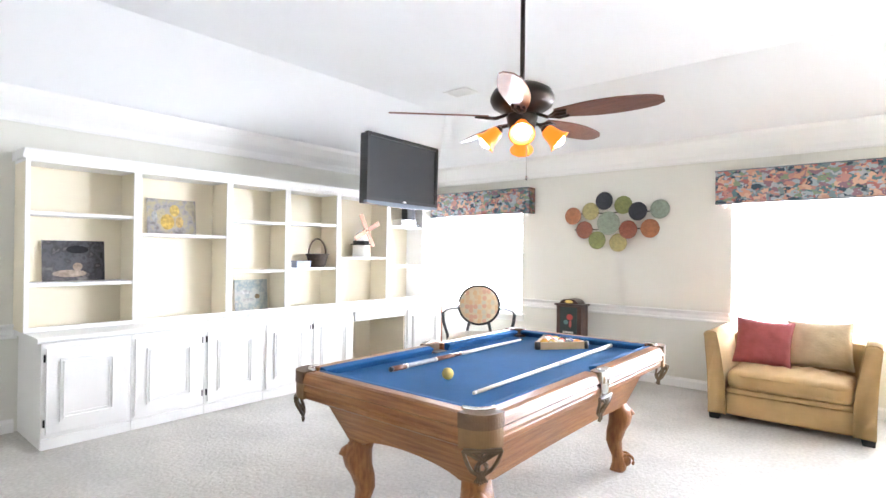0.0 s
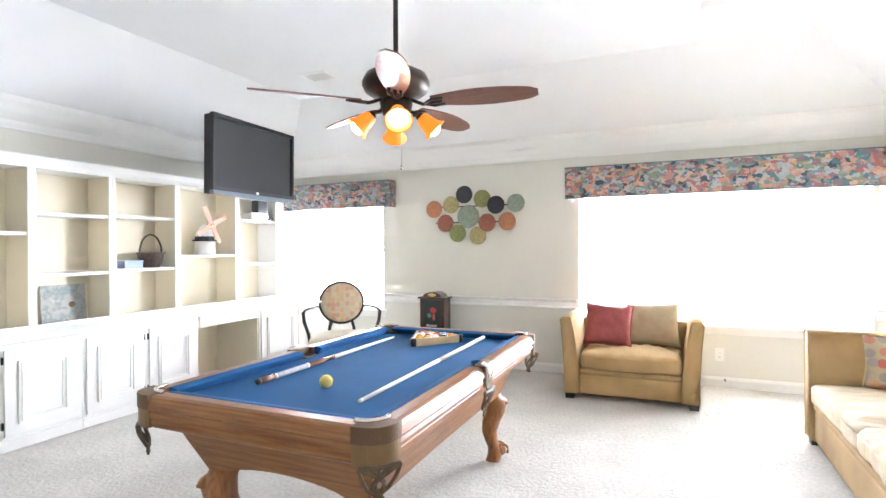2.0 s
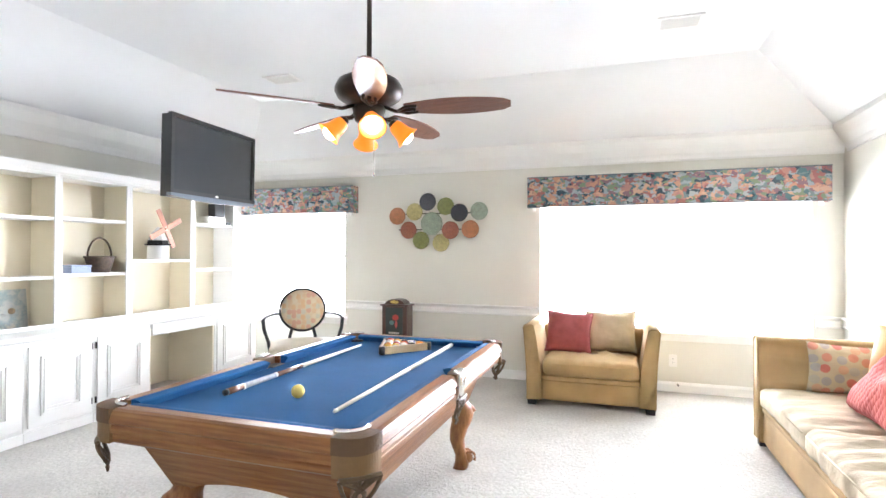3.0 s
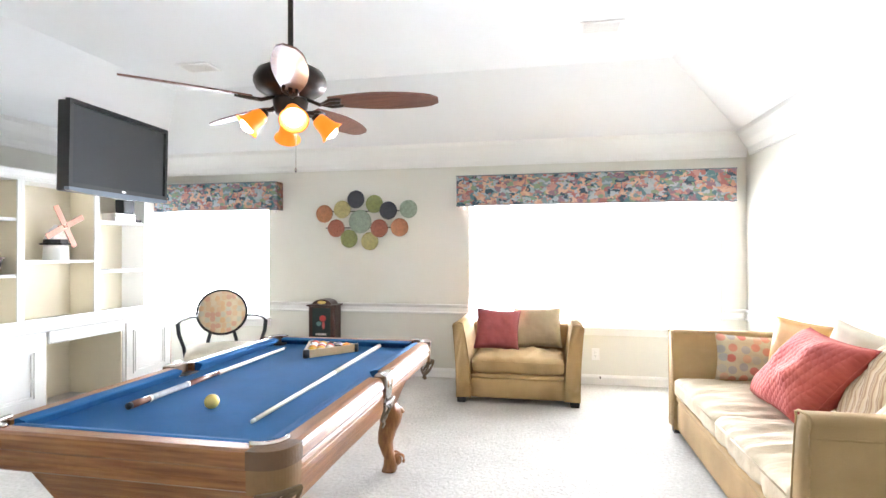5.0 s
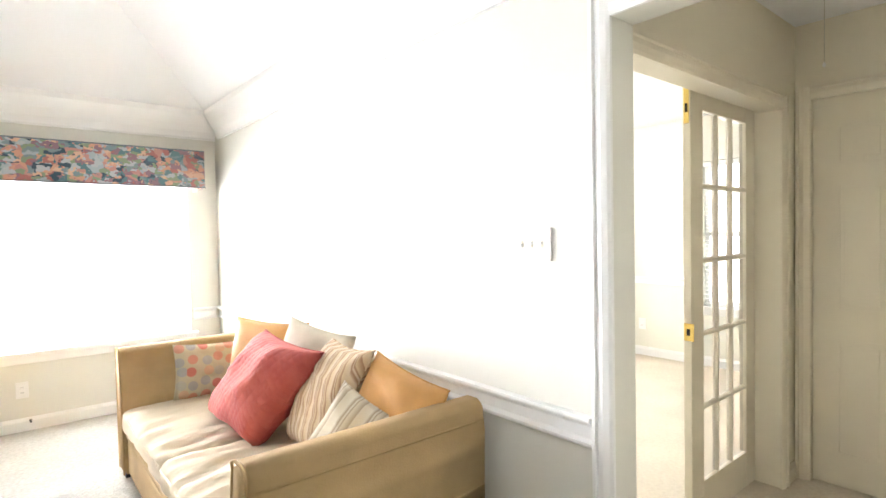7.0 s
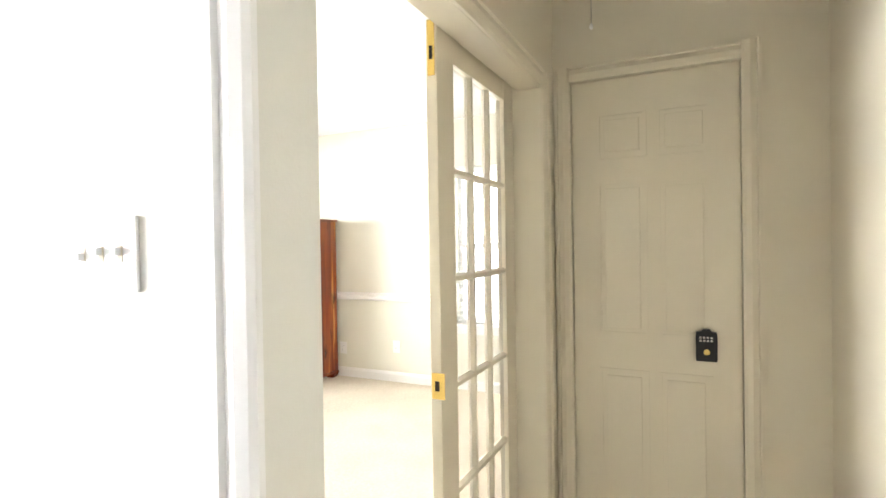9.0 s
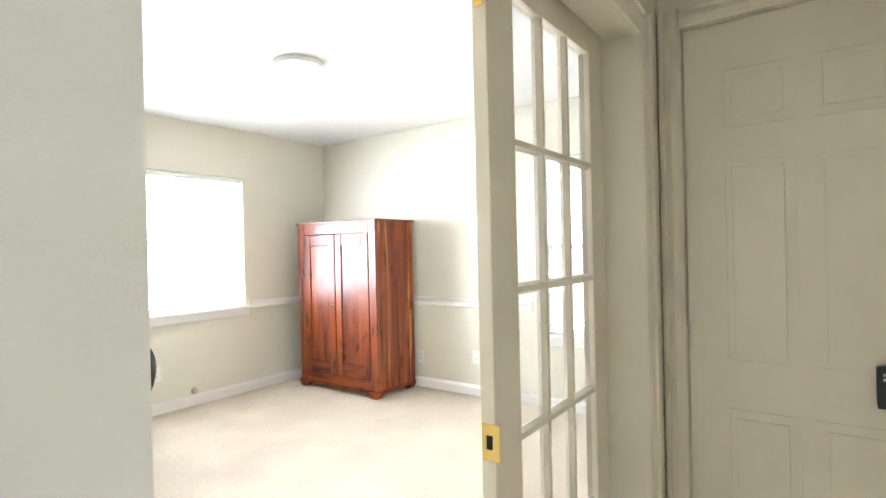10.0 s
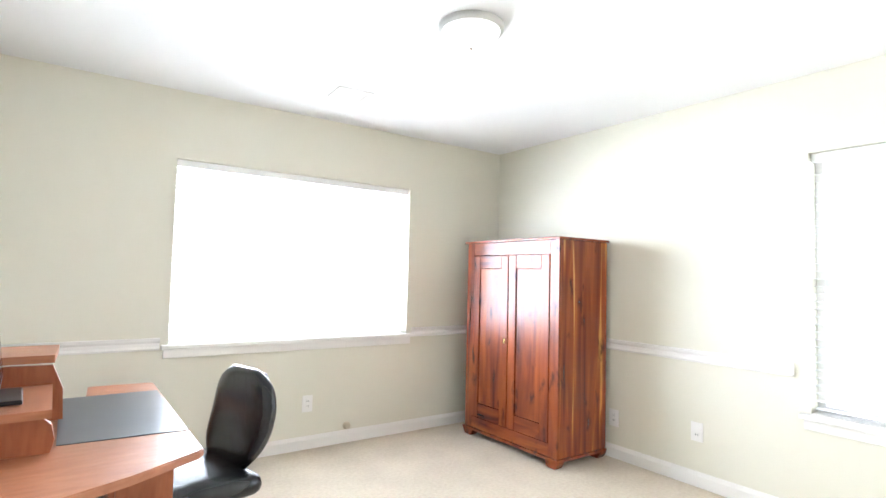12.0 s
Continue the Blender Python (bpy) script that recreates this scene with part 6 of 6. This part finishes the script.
# desk with a raised ledge; its long edge runs away from the doorway
DZ = 0.72
dk = thing("office_desk", "reddish laminate corner desk with a dark writing panel and raised ledge", "desk", (0, 0, 0))
top = [(3.455, 4.88), (3.75, 4.90), (4.08, 5.06), (4.285, 5.19), (4.30, 5.215), (4.295, 6.43), (4.28, 6.45), (4.01, 6.47), (4.00, 6.20), (3.455, 6.20)]
bm = add_prism(bmesh.new(), top, "z", DZ - 0.028, DZ)
bmesh.ops.bevel(bm, geom=[e for e in bm.edges if abs(e.verts[0].co.z - e.verts[1].co.z) < 1e-5], offset=0.005, segments=2, affect="EDGES")
part("desktop", bm, M_desk, dk)
part("writing_panel", add_prism(bmesh.new(), [(3.90, 5.47), (4.292, 5.45), (4.285, 6.22), (3.90, 6.22)], "z", DZ + 0.0005, DZ + 0.003), M_pad, dk, "dark grey writing panel")
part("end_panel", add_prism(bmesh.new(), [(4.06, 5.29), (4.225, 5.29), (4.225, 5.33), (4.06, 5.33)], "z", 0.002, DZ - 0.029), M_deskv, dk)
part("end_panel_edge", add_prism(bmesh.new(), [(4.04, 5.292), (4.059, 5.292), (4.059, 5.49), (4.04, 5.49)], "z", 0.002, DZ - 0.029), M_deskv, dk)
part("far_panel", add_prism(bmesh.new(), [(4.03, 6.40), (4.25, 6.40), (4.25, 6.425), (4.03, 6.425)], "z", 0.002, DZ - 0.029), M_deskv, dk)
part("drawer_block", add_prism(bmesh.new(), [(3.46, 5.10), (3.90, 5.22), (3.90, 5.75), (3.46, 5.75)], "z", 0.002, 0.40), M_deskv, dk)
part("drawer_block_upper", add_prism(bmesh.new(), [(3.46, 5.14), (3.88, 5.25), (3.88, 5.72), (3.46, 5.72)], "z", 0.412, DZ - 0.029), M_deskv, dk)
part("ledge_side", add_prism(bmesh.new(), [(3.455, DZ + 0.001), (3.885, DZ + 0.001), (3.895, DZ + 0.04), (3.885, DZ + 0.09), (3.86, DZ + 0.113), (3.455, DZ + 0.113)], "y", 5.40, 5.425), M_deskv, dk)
part("ledge_top", add_prism(bmesh.new(), [(3.455, 5.36), (3.885, 5.375), (3.878, 5.82), (3.455, 5.82)], "z", DZ + 0.114, DZ + 0.141), M_desk, dk)
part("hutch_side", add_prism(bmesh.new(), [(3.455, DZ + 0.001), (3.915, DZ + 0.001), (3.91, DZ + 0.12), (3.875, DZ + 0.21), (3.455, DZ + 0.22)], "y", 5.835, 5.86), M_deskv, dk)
part("hutch_top", add_prism(bmesh.new(), [(3.455, 5.826), (3.88, 5.826), (3.89, 6.16), (3.455, 6.16)], "z", DZ + 0.221, DZ + 0.25), M_desk, dk)
mon = thing("monitor", "black flat computer monitor standing on the desk", "monitor", (3.71, 5.60, DZ + 0.142), 3)
box("stand_base", (-0.09, -0.12, 0.0), (0.09, 0.12, 0.015), M_black, mon, 0.006)
box("stand_neck", (-0.03, -0.03, 0.016), (0.0, 0.03, 0.12), M_black, mon, 0.006)
bm = add_box(bmesh.new(), (-0.005, -0.24, 0.03), (0.035, 0.24, 0.36), 0.008)
bmesh.ops.transform(bm, matrix=Matrix.Rotation(radians(-7), 4, "Y"), verts=bm.verts)
part("housing", bm, M_black, mon)
bm = add_box(bmesh.new(), (0.0352, -0.22, 0.055), (0.038, 0.22, 0.34))
bmesh.ops.transform(bm, matrix=Matrix.Rotation(radians(-7), 4, "Y"), verts=bm.verts)
part("screen", bm, M_screen, mon)

ch = thing("office_chair", "black leather swivel office chair pushed under the desk", "chair", (4.29, 5.63, 0.0), 14)
bm = soft_box((-0.24, -0.24, 0.42), (0.25, 0.24, 0.51), 0.03, 0, 0.045, 12, 2, 0.006)
smooth(part("seat", bm, M_bleather, ch))
bm = bmesh.new()
rows = []
for k in range(15):
    u = k / 14
    z = 0.515 + 0.375 * u
    halfw = 0.225 * (1 - abs(2 * u - 0.95) ** 2.6 * 0.34)
    if u > 0.85:
        halfw *= 1 - 0.30 * ((u - 0.85) / 0.15) ** 2
    x = 0.20 + 0.075 * u + 0.03 * math.sin(math.pi * u)
    th = 0.05 * (1 - abs(2 * u - 1) ** 4 * 0.7)
    rows.append((x, 0, z, th, halfw))
add_loft(bm, rows, 28, 3.0)
smooth(part("backrest", bm, M_bleather, ch))
bm = bmesh.new()
add_loft(bm, [(0.20 + 0.075 * u + 0.03 * math.sin(math.pi * u) + 0.036, 0, 0.535 + 0.335 * u, 0.016, 0.17 * (1 - abs(2 * u - 1) ** 3 * 0.4)) for u in np.linspace(0, 1, 10)], 20, 3.0)
smooth(part("back_shell", bm, M_black, ch))
smooth(part("back_bar", add_tube(bmesh.new(), [(0.02, 0, 0.40), (0.20, 0, 0.39), (0.27, 0, 0.43), (0.275, 0, 0.60)], 0.02, 8), M_black, ch))
smooth(part("gas_column", add_tube(bmesh.new(), [(0, 0, 0.10), (0, 0, 0.41)], 0.028, 14), M_black, ch))
for k in range(5):
    a = radians(18 + 72 * k)
    leg = smooth(part("base_leg", add_tube(bmesh.new(), [(0.02 * math.cos(a), 0.02 * math.sin(a), 0.12), (0.28 * math.cos(a), 0.28 * math.sin(a), 0.075)], 0.026, 8, 0.018), M_black, ch))
    bm = bmesh.new()
    bmesh.ops.create_cone(bm, cap_ends=True, segments=18, radius1=0.028, radius2=0.028, depth=0.045, matrix=Matrix.Translation((0.28 * math.cos(a), 0.28 * math.sin(a), 0.029)) @ Matrix.Rotation(a, 4, "Z") @ Matrix.Rotation(radians(90), 4, "X"))
    part("caster", bm, M_black, leg)
